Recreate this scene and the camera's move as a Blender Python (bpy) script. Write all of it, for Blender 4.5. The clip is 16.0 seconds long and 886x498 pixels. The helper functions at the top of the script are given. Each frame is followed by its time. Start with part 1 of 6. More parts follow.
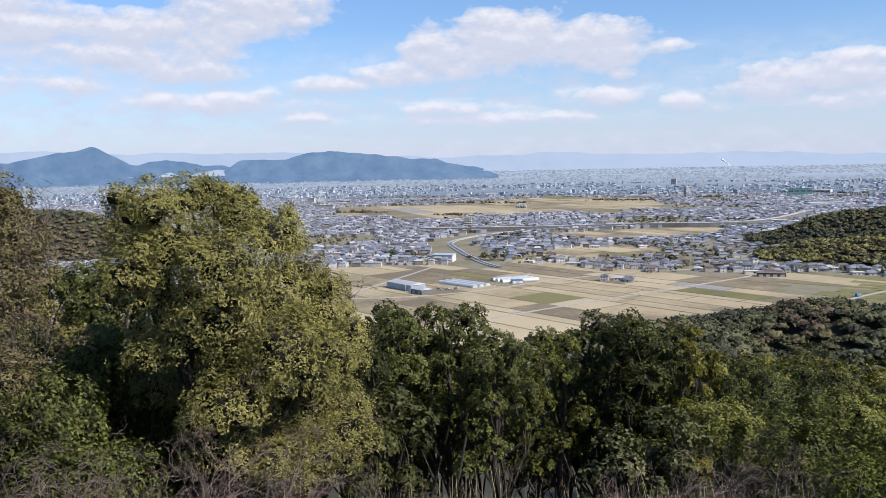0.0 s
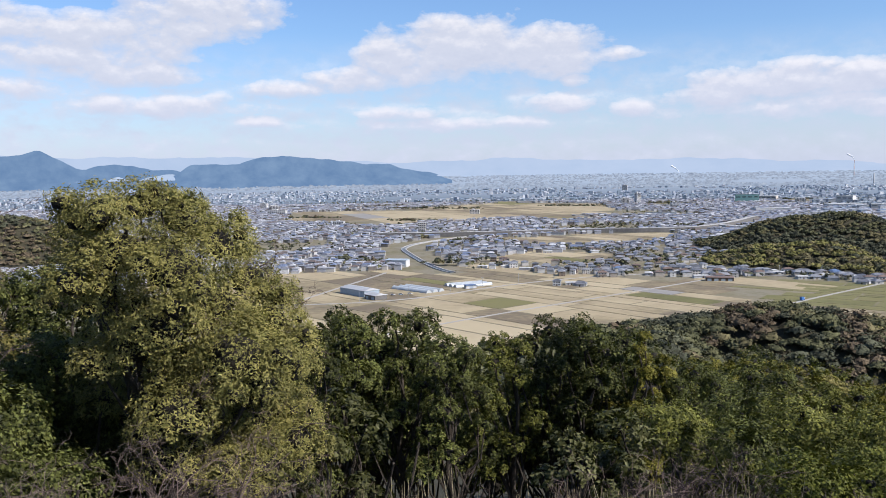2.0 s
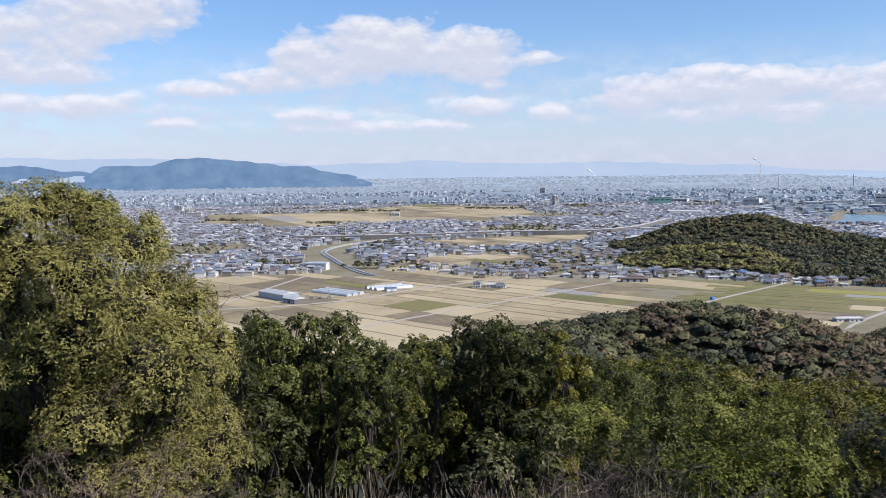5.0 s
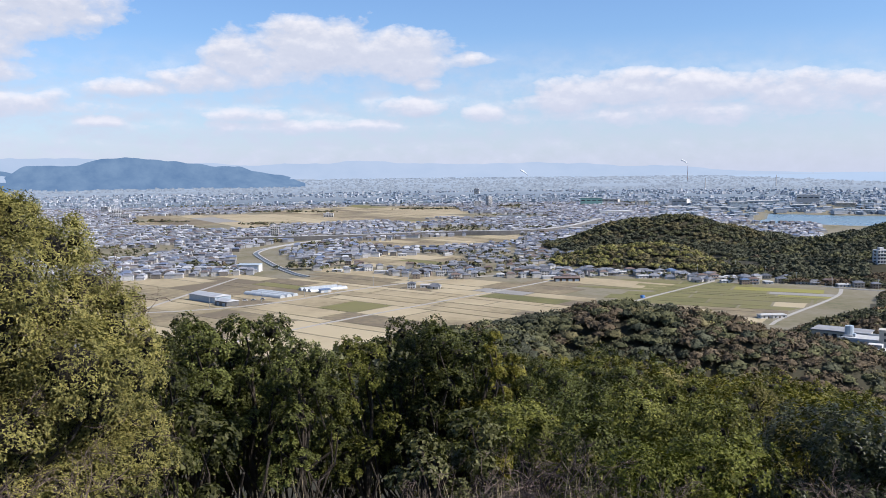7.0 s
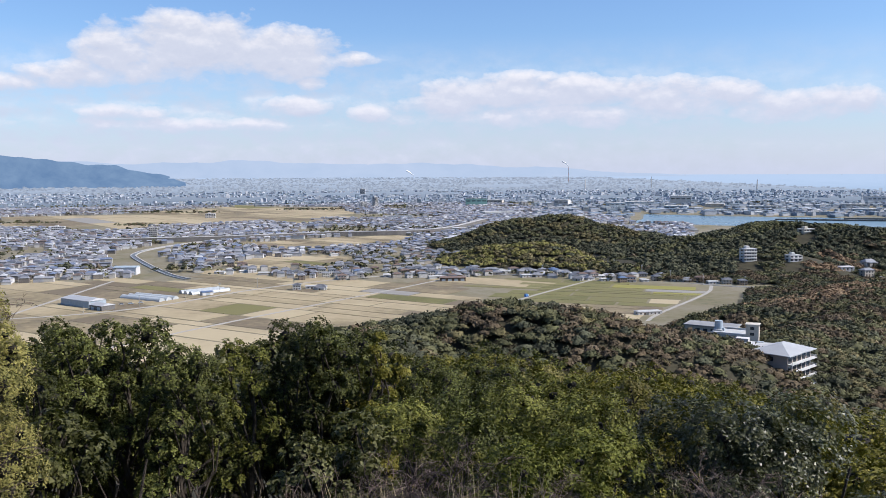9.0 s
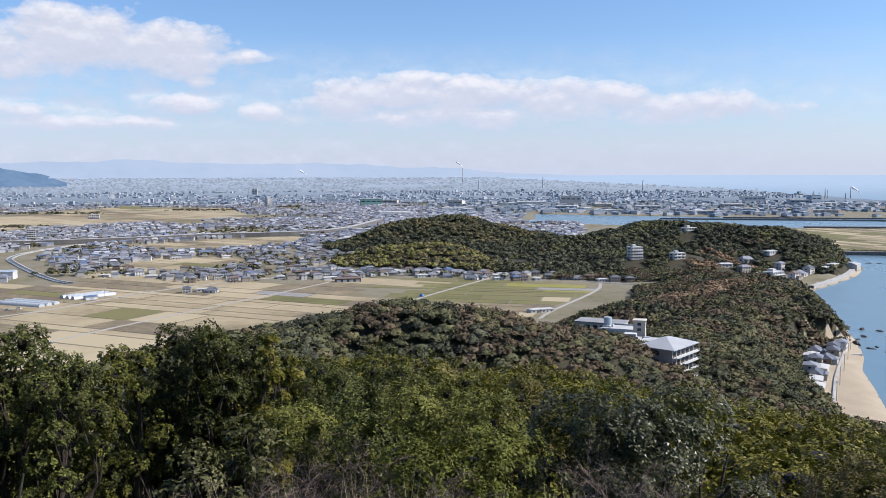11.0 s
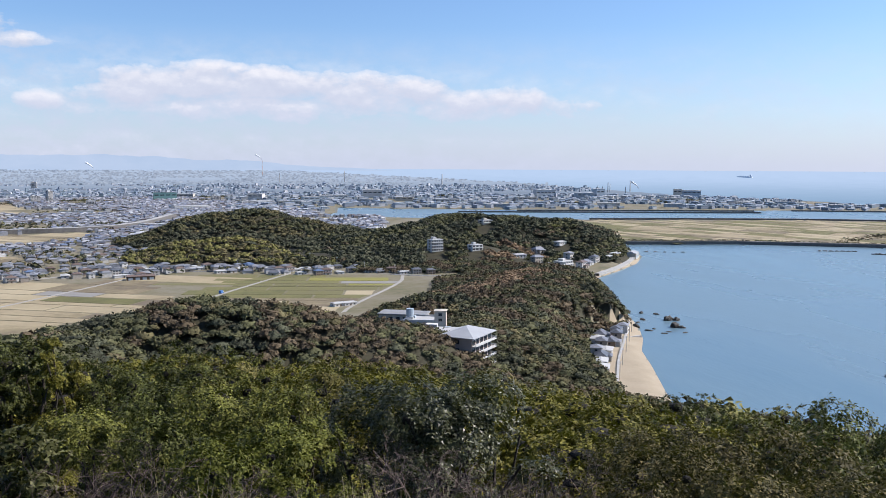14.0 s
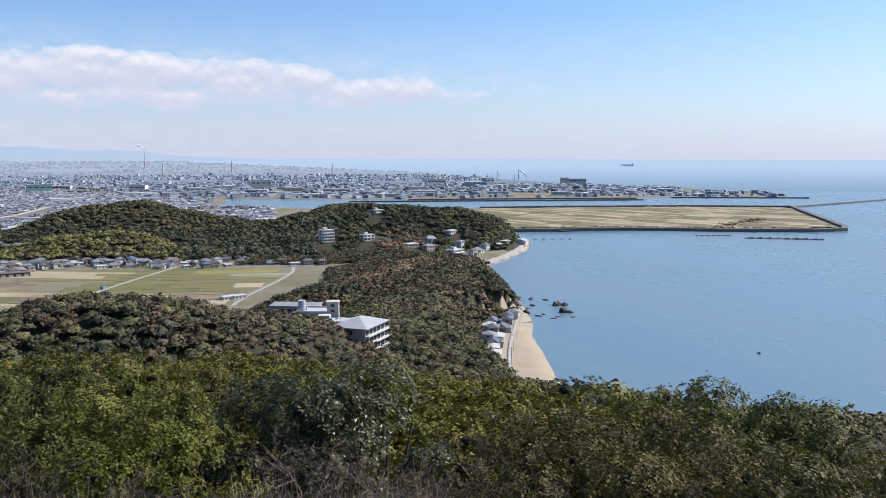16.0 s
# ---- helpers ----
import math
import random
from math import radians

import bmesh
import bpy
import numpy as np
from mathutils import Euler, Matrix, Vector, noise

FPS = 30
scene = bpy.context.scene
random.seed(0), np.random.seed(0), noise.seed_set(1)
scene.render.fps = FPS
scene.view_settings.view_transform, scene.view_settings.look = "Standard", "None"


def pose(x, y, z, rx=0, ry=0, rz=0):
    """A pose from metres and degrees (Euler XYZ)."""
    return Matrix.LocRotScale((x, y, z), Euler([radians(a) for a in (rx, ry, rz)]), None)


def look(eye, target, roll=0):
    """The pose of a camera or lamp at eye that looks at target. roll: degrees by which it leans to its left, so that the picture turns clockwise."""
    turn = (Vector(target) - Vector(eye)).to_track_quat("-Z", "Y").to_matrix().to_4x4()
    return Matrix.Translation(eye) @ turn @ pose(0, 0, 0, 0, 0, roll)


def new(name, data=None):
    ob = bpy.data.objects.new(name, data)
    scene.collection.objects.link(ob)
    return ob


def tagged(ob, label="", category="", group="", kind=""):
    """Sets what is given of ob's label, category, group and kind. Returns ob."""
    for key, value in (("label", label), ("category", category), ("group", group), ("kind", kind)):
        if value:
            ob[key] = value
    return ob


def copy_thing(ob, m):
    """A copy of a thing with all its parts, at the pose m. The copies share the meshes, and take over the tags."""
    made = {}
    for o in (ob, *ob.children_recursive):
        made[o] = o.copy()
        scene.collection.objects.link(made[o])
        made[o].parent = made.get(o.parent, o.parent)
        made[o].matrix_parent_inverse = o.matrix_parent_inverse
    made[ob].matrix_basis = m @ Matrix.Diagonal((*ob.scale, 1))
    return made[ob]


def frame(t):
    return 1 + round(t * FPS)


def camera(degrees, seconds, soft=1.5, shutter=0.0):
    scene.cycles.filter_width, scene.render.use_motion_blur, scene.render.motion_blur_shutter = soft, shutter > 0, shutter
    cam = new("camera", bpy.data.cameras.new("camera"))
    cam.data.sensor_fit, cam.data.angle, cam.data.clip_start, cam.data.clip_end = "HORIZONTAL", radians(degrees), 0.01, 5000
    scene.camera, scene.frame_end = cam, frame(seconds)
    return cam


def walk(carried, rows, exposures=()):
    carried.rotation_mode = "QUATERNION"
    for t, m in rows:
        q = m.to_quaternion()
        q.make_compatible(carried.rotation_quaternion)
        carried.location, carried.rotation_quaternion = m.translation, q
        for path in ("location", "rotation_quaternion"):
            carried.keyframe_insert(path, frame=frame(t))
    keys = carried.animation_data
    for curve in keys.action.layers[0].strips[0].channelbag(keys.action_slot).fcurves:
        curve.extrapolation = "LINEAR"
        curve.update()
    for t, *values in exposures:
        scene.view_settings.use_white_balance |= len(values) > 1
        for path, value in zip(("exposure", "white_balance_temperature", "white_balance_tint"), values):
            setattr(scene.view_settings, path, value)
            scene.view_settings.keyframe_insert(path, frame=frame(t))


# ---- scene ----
# ---------------------------------------------------------------- camera and walk
EYE_Z = 110.0
REACH = 0.40          # the camera is held at arm's length and swings round the body


def held(az, pitch, roll):
    a, p = radians(az), radians(pitch)
    eye = (REACH * math.sin(a), REACH * math.cos(a), EYE_Z)
    way = (math.sin(a) * math.cos(p), math.cos(a) * math.cos(p), math.sin(p))
    return look(eye, [e + 10 * w for e, w in zip(eye, way)], roll)


cam = camera(53.752, 16.0, soft=0.75)
walk(cam, [(t, held(a, p, r)) for t, a, p, r in [
    (0.0, -24.020, -5.431, -1.095), (0.5, -23.160, -5.407, -0.987), (1.0, -22.382, -5.340, -0.989),
    (1.5, -21.683, -5.253, -0.921), (2.0, -20.968, -5.133, -0.902), (2.5, -20.051, -5.125, -0.840),
    (3.0, -19.239, -5.090, -0.777), (3.5, -18.419, -5.026, -0.744), (4.0, -17.542, -5.029, -0.750),
    (6.5, -12.669, -5.024, -0.596), (7.0, -11.427, -5.038, -0.605), (7.5, -9.749, -5.016, -0.528),
    (8.0, -7.797, -5.029, -0.412), (8.5, -5.817, -5.014, -0.348), (9.0, -3.960, -5.064, -0.254),
    (11.5, 4.818, -5.052, -0.082), (12.0, 6.975, -5.105, -0.022), (12.5, 9.529, -5.172, 0.116),
    (13.0, 11.823, -5.216, 0.183), (13.5, 13.864, -5.266, 0.220), (14.0, 15.865, -5.464, 0.285),
    (14.5, 17.878, -5.581, 0.329), (15.0, 19.638, -5.808, 0.294), (15.5, 21.399, -5.998, 0.159),
    (16.0, 22.977, -6.120, 0.081)]],
     exposures=[(0.0, 0.57, 6280, 14), (16.0, 0.57, 6280, 14)])

# ---------------------------------------------------------------- world, sun, exposure
SUN_AZ, SUN_EL = 95.0, 42.0
world = bpy.data.worlds.new("sky")
scene.world = world
world.use_nodes = True


class Net:
    """A short hand for node trees."""

    def __init__(self, tree):
        self.tree = tree
        tree.nodes.clear()

    def add(self, kind, op="", colours=False, blend=""):
        node = self.tree.nodes.new(kind)
        if op:
            node.operation = op
        if colours:
            node.data_type = "RGBA"
        if blend:
            node.blend_type = blend
        return node

    def join(self, source, target):
        self.tree.links.new(source, target)

    def math(self, op, a, b=None, c=None, clamp=False):
        node = self.add("ShaderNodeMath", op)
        node.use_clamp = clamp
        for i, v in enumerate((a, b, c)):
            if v is None:
                continue
            if isinstance(v, (int, float)):
                node.inputs[i].default_value = v
            else:
                self.join(v, node.inputs[i])
        return node.outputs[0]

    def mix(self, fac, a, b):
        node = self.add("ShaderNodeMix", colours=True)
        for slot, v in ((0, fac), (6, a), (7, b)):
            if isinstance(v, (int, float)):
                node.inputs[slot].default_value = v
            elif isinstance(v, tuple):
                node.inputs[slot].default_value = (*v, 1)
            else:
                self.join(v, node.inputs[slot])
        return node.outputs[2]

    def noise(self, vector, scale, detail=4.0, rough=0.55, out=0):
        node = self.add("ShaderNodeTexNoise")
        node.inputs["Scale"].default_value = scale
        node.inputs["Detail"].default_value = detail
        node.inputs["Roughness"].default_value = rough
        if vector is not None:
            self.join(vector, node.inputs["Vector"])
        return node.outputs[out]

    def ramp(self, fac, stops):
        node = self.add("ShaderNodeValToRGB")
        ramp = node.color_ramp
        while len(ramp.elements) < len(stops):
            ramp.elements.new(0.5)
        for e, (p, c) in zip(ramp.elements, stops):
            e.position = p
            e.color = (*c, 1) if isinstance(c, tuple) else (c, c, c, 1)
        self.join(fac, node.inputs[0])
        return node.outputs[0]


def make_sky():
    n = Net(world.node_tree)
    sky = n.add("ShaderNodeTexSky")
    sky.sky_type, sky.sun_disc = "NISHITA", False
    sky.sun_elevation, sky.sun_rotation = radians(SUN_EL), radians(SUN_AZ)
    sky.altitude, sky.dust_density, sky.ozone_density = 100.0, 0.7, 3.0
    way = n.add("ShaderNodeTexCoord").outputs["Generated"]
    part = n.add("ShaderNodeSeparateXYZ")
    n.join(way, part.inputs[0])
    az = n.math("MULTIPLY", n.math("ARCTAN2", part.outputs[0], part.outputs[1]), 57.2958)
    el = n.math("MULTIPLY", n.math("ARCSINE", part.outputs[2]), 57.2958)
    # cumulus banks: bearing, height, half width, half height, strength
    banks = [(-19.8, 8.0, 5.6, 2.4, 1.0), (-14.6, 7.5, 5.4, 1.8, 1.0), (-23.0, 7.0, 3.6, 1.8, 1.0), (-10.2, 7.2, 2.6, 0.6, 0.7), (-26.6, 5.9, 3.2, 1.0, 0.9), (-31.0, 5.2, 3.2, 0.7, 0.8),
             (-36.0, 9.8, 5.8, 2.0, 0.9), (-42.5, 8.4, 7.0, 1.8, 0.9), (-50.5, 8.7, 6.0, 2.0, 0.9), (-41.0, 6.2, 5.8, 1.0, 0.8), (-47.0, 5.1, 4.5, 0.8, 0.7), (-34.9, 4.7, 1.1, 0.6, 0.7),
             (-32.9, 3.3, 1.8, 0.45, 0.7), (-23.6, 3.7, 2.8, 0.55, 0.7), (-12.3, 5.6, 1.0, 0.45, 0.6), (-13.4, 4.2, 3.0, 0.75, 0.9), (-8.8, 3.8, 1.6, 0.65, 0.8), (0.3, 5.0, 6.6, 1.3, 1.0),
             (6.0, 5.1, 5.2, 1.2, 1.0), (11.5, 4.6, 6.5, 1.3, 0.9), (-3.4, 4.3, 4.0, 0.9, 0.8), (18.5, 3.9, 7.0, 1.1, 0.65), (3.0, 3.6, 10.0, 0.9, 0.7), (-38.0, 4.2, 8.0, 0.8, 0.65), (-20.0, 3.0, 9.0, 0.5, 0.5), (-44.0, 7.2, 9.0, 1.3, 0.8), (1.4, 5.9, 2.4, 0.7, 0.9)]

    def density(height_angle):
        """How thick the clouds are at a height above the horizon, in degrees."""
        flat = n.add("ShaderNodeCombineXYZ")
        n.join(n.math("MULTIPLY", az, 0.6), flat.inputs[0])
        n.join(height_angle, flat.inputs[1])
        puff = n.noise(flat.outputs[0], 0.55, 8.0, 0.58)
        total = None
        for a, e, wa, we, s in banks:
            u = n.math("MULTIPLY", n.math("SUBTRACT", az, a), 1 / wa)
            v = n.math("MULTIPLY", n.math("SUBTRACT", height_angle, e), 1 / we)
            one = n.math("MULTIPLY_ADD", n.math("MULTIPLY_ADD", u, u, n.math("MULTIPLY", v, v)), -s, s)
            total = one if total is None else n.math("MAXIMUM", total, one)
        total = n.math("MAXIMUM", total, -1.2)
        return n.math("MULTIPLY_ADD", total, 0.62, n.math("MULTIPLY_ADD", puff, 1.7, -0.85)), flat.outputs[0]

    body, flat = density(el)
    above, _ = density(n.math("ADD", el, 0.45))
    wisp = n.noise(flat, 0.9, 5.0, 0.6)
    mask = n.ramp(body, [(0.0, 0.0), (0.14, 0.5), (0.42, 0.95)])
    veil = n.math("MULTIPLY", n.ramp(wisp, [(0.38, 0.0), (0.66, 0.8)]), n.ramp(n.math("DIVIDE", el, 20.0), [(0.0, 0.9), (0.24, 0.8), (0.42, 0.0)]))
    left = n.ramp(n.math("DIVIDE", n.math("ADD", az, 60.0), 120.0), [(0.0, 1.0), (0.45, 0.85), (0.72, 0.35), (1.0, 0.2)])
    mask = n.math("MAXIMUM", mask, n.math("MULTIPLY", veil, left))
    lit = n.math("MULTIPLY_ADD", n.math("SUBTRACT", body, above), 1.1, 0.45, clamp=True)
    shade = n.ramp(lit, [(0.0, (0.53, 0.57, 0.66)), (0.5, (0.61, 0.64, 0.71)), (1.0, (0.84, 0.83, 0.83))])
    clear = n.add("ShaderNodeMix", colours=True, blend="MULTIPLY")
    clear.inputs[0].default_value = 1.0
    n.join(sky.outputs[0], clear.inputs[6])
    clear.inputs[7].default_value = (SKY_GAIN * 0.90, SKY_GAIN * 1.05, SKY_GAIN * 1.22, 1)
    colour = n.mix(mask, clear.outputs[2], shade)
    # white haze low over the plain
    low = n.ramp(n.math("DIVIDE", n.math("ADD", el, 2.0), 12.0), [(0.0, 0.8), (0.17, 0.72), (0.45, 0.30), (0.9, 0.0)])
    colour = n.mix(low, colour, (0.60, 0.65, 0.80))
    back = n.add("ShaderNodeBackground")
    back.inputs[1].default_value = AIR
    n.join(colour, back.inputs[0])
    n.join(back.outputs[0], n.add("ShaderNodeOutputWorld").inputs[0])


AIR = 0.76            # strength of the sky and of the self-lit backdrops that carry painted haze
SKY_GAIN = 0.113
make_sky()
sun = new("sun", bpy.data.lights.new("sun", "SUN"))
sun.data.energy, sun.data.angle, sun.data.color = 5.0, radians(0.5), (1.0, 0.95, 0.87)
sa, se = radians(SUN_AZ), radians(SUN_EL)
sun.matrix_world = look((0, 0, 400), (-math.sin(sa) * math.cos(se), -math.cos(sa) * math.cos(se), 400 - math.sin(se)))

# ---------------------------------------------------------------- materials
PAINT = 0.73          # factor on all base colours, set together with the exposure


def surface(name, colours, scale=1.0, rough=0.85, bump=0.3, fine=12.0, random_from="", spread=0.35, spec=0.3, metal=0.0, glow=0.0, bump_size=0.05, leaf=0.0):
    """A procedural surface: colours along a coarse noise, finer grain over it, relief, and a random step per piece or per island."""
    m = bpy.data.materials.new(name)
    m.use_nodes = True
    n = Net(m.node_tree)
    colours = [tuple(PAINT * v for v in c) for c in colours]
    at = n.add("ShaderNodeNewGeometry")
    pos = at.outputs["Position"]
    coarse = n.noise(pos, scale, 5.0, 0.6)
    grain = n.noise(pos, scale * fine, 3.0, 0.6)
    fac = n.math("ADD", n.math("MULTIPLY", n.math("SUBTRACT", coarse, 0.5), 1.7), n.math("MULTIPLY", n.math("SUBTRACT", grain, 0.5), 0.7))
    if random_from == "island":
        fac = n.math("ADD", fac, n.math("MULTIPLY", n.math("SUBTRACT", at.outputs["Random Per Island"], 0.5), spread * 2))
    elif random_from == "object":
        rnd = n.add("ShaderNodeObjectInfo").outputs["Random"]
        fac = n.math("ADD", fac, n.math("MULTIPLY", n.math("SUBTRACT", rnd, 0.5), spread * 2))
    fac = n.math("ADD", fac, 0.5, clamp=True)
    k = len(colours)
    col = n.ramp(fac, [(i / max(1, k - 1), c) for i, c in enumerate(colours)]) if k > 1 else None
    b = n.add("ShaderNodeBsdfPrincipled")
    if col is not None:
        n.join(col, b.inputs["Base Color"])
    else:
        b.inputs["Base Color"].default_value = (*colours[0], 1)
    b.inputs["Roughness"].default_value = rough
    b.inputs["Specular IOR Level"].default_value = spec
    b.inputs["Metallic"].default_value = metal
    if bump:
        r = n.add("ShaderNodeBump")
        r.inputs["Strength"].default_value = bump
        r.inputs["Distance"].default_value = bump_size
        n.join(n.noise(pos, scale * fine * 2.0, 4.0, 0.65), r.inputs["Height"])
        n.join(r.outputs[0], b.inputs["Normal"])
    last = b.outputs[0]
    if leaf and col is not None:
        t = n.add("ShaderNodeBsdfTranslucent")
        n.join(n.mix(0.45, col, (0.30, 0.36, 0.03)), t.inputs[0])
        mixed = n.add("ShaderNodeMixShader")
        mixed.inputs[0].default_value = leaf
        n.join(last, mixed.inputs[1])
        n.join(t.outputs[0], mixed.inputs[2])
        last = mixed.outputs[0]
    n.join(last, n.add("ShaderNodeOutputMaterial").inputs[0])
    return m


def pieces(name, palette, rough=0.7, spec=0.3, random_from="island", metal=0.0):
    """A surface whose pieces take one of several plain colours each, slightly weathered."""
    m = bpy.data.materials.new(name)
    m.use_nodes = True
    n = Net(m.node_tree)
    geo = n.add("ShaderNodeNewGeometry")
    rnd = geo.outputs["Random Per Island"] if random_from == "island" else n.add("ShaderNodeObjectInfo").outputs["Random"]
    k = len(palette)
    node = n.add("ShaderNodeValToRGB")
    node.color_ramp.interpolation = "CONSTANT"
    while len(node.color_ramp.elements) < k:
        node.color_ramp.elements.new(0.5)
    for i, (e, c) in enumerate(zip(node.color_ramp.elements, palette)):
        e.position, e.color = i / k, (*(0.92 * PAINT * v for v in c), 1)
    n.join(rnd, node.inputs[0])
    worn = n.noise(geo.outputs["Position"], 0.6, 4.0, 0.65)
    dirt = n.add("ShaderNodeMix", colours=True, blend="MULTIPLY")
    dirt.inputs[0].default_value = 1.0
    n.join(node.outputs[0], dirt.inputs[6])
    n.join(n.ramp(worn, [(0.25, (0.72, 0.70, 0.68)), (0.7, (1.05, 1.05, 1.05))]), dirt.inputs[7])
    b = n.add("ShaderNodeBsdfPrincipled")
    n.join(dirt.outputs[2], b.inputs["Base Color"])
    b.inputs["Roughness"].default_value = rough
    b.inputs["Specular IOR Level"].default_value = spec
    b.inputs["Metallic"].default_value = metal
    n.join(b.outputs[0], n.add("ShaderNodeOutputMaterial").inputs[0])
    return m


def sea_surface():
    m = bpy.data.materials.new("sea_water")
    m.use_nodes = True
    n = Net(m.node_tree)
    pos = n.add("ShaderNodeNewGeometry").outputs["Position"]
    turn = n.add("ShaderNodeMapping")
    turn.inputs["Rotation"].default_value = (0, 0, 0.5)
    turn.inputs["Scale"].default_value = (1.0, 0.35, 1.0)
    n.join(pos, turn.inputs[0])
    swell = n.noise(turn.outputs[0], 0.22, 5.0, 0.6)
    drift = n.noise(turn.outputs[0], 0.006, 4.0, 0.6)
    b = n.add("ShaderNodeBsdfPrincipled")
    n.join(n.ramp(drift, [(0.3, (0.096, 0.157, 0.195)), (0.7, (0.135, 0.195, 0.226))]), b.inputs["Base Color"])
    n.join(n.ramp(drift, [(0.3, 0.22), (0.7, 0.34)]), b.inputs["Roughness"])
    b.inputs["IOR"].default_value = 1.33
    r = n.add("ShaderNodeBump")
    r.inputs["Strength"].default_value = 0.35
    r.inputs["Distance"].default_value = 0.5
    n.join(swell, r.inputs["Height"])
    n.join(r.outputs[0], b.inputs["Normal"])
    n.join(b.outputs[0], n.add("ShaderNodeOutputMaterial").inputs[0])
    return m


def haze_surface(name, low, high, size):
    """Far mountains or city: self-lit backdrop, kilometres of haze painted into its mottled colour."""
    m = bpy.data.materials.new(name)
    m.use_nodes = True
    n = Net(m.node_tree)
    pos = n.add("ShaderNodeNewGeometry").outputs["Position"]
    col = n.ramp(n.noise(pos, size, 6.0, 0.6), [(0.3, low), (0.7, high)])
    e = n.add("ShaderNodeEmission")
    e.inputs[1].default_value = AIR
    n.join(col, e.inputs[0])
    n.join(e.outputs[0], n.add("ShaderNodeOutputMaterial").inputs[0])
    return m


def offing_haze_surface(name, near, away):
    """Sea or plain beyond three kilometres: self-lit, painted haze pales it towards the horizon."""
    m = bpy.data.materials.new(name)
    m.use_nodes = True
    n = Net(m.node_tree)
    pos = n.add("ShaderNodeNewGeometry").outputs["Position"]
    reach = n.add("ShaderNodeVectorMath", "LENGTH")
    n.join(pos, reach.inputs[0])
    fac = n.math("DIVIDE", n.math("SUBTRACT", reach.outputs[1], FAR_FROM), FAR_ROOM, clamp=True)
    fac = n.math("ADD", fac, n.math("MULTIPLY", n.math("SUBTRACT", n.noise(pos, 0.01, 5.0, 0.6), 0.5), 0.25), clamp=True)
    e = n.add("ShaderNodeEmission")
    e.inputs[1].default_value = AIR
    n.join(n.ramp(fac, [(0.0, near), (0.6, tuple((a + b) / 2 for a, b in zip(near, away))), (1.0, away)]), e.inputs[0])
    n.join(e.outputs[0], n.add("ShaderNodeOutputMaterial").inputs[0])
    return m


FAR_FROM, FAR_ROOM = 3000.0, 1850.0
G = {}
G["forest_floor"] = surface("forest_floor", [(0.030, 0.026, 0.015), (0.050, 0.045, 0.022), (0.075, 0.062, 0.036)], 0.15, bump=0.5)
G["plain"] = surface("plain_ground", [(0.11, 0.115, 0.05), (0.20, 0.175, 0.10), (0.25, 0.22, 0.155), (0.14, 0.14, 0.065)], 0.02, fine=9.0, bump=0.2)
G["sand"] = surface("beach_sand", [(0.36, 0.295, 0.205), (0.43, 0.355, 0.25), (0.49, 0.41, 0.295)], 0.08, bump=0.3)
G["river"] = surface("river_water", [(0.10, 0.125, 0.14), (0.15, 0.175, 0.19)], 0.05, rough=0.5, bump=0.1)
G["seabed"] = surface("seabed", [(0.16, 0.17, 0.14), (0.22, 0.21, 0.17)], 0.05)
G["field"] = surface("paddy_stubble", [(0.18, 0.142, 0.092), (0.28, 0.228, 0.132), (0.375, 0.304, 0.184), (0.435, 0.36, 0.222), (0.475, 0.395, 0.25)], 0.012, fine=14.0, bump=0.2, random_from="object", spread=0.5)
G["green_field"] = surface("green_crop", [(0.13, 0.125, 0.045), (0.195, 0.18, 0.065), (0.18, 0.16, 0.075)], 0.03, bump=0.2, random_from="object", spread=0.3)
G["lime_field"] = surface("yellow_green_crop", [(0.25, 0.235, 0.055), (0.31, 0.285, 0.075)], 0.05, bump=0.2)
G["wet_field"] = surface("flooded_soil", [(0.27, 0.255, 0.23), (0.33, 0.315, 0.29)], 0.05, rough=0.8, bump=0.1)
G["dyke"] = surface("dyke_grass", [(0.17, 0.15, 0.07), (0.25, 0.21, 0.11)], 0.1)
G["road"] = surface("pale_road", [(0.36, 0.34, 0.30), (0.45, 0.43, 0.39)], 0.2, rough=0.9, bump=0.15)
G["asphalt"] = surface("grey_asphalt", [(0.18, 0.18, 0.18), (0.26, 0.26, 0.25)], 0.2, rough=0.9, bump=0.15)
G["concrete"] = surface("weathered_concrete", [(0.33, 0.32, 0.30), (0.45, 0.44, 0.42), (0.52, 0.51, 0.49)], 0.25, rough=0.9)
G["dark_concrete"] = surface("stained_concrete", [(0.12, 0.115, 0.11), (0.22, 0.21, 0.20)], 0.2, rough=0.9)
G["rock"] = surface("wet_rock", [(0.035, 0.032, 0.028), (0.09, 0.08, 0.065)], 0.5, rough=0.7, bump=0.8)
G["far_wall"] = pieces("town_walls", [(0.64, 0.64, 0.63), (0.45, 0.43, 0.40), (0.76, 0.77, 0.78), (0.30, 0.30, 0.31), (0.50, 0.51, 0.54), (0.22, 0.20, 0.18), (0.58, 0.56, 0.52)])
G["far_roof"] = pieces("town_roofs", [(0.22, 0.23, 0.26), (0.31, 0.32, 0.35), (0.15, 0.16, 0.19), (0.42, 0.43, 0.45), (0.26, 0.27, 0.30), (0.20, 0.25, 0.36), (0.19, 0.15, 0.13), (0.36, 0.37, 0.40), (0.62, 0.63, 0.65)], rough=0.5, spec=0.5)
# bluer than the near town: haze put into wall and roof colours
G["works_wall"] = pieces("works_walls", [(0.58, 0.61, 0.66), (0.44, 0.49, 0.55), (0.34, 0.39, 0.46), (0.72, 0.74, 0.77), (0.33, 0.41, 0.48)])
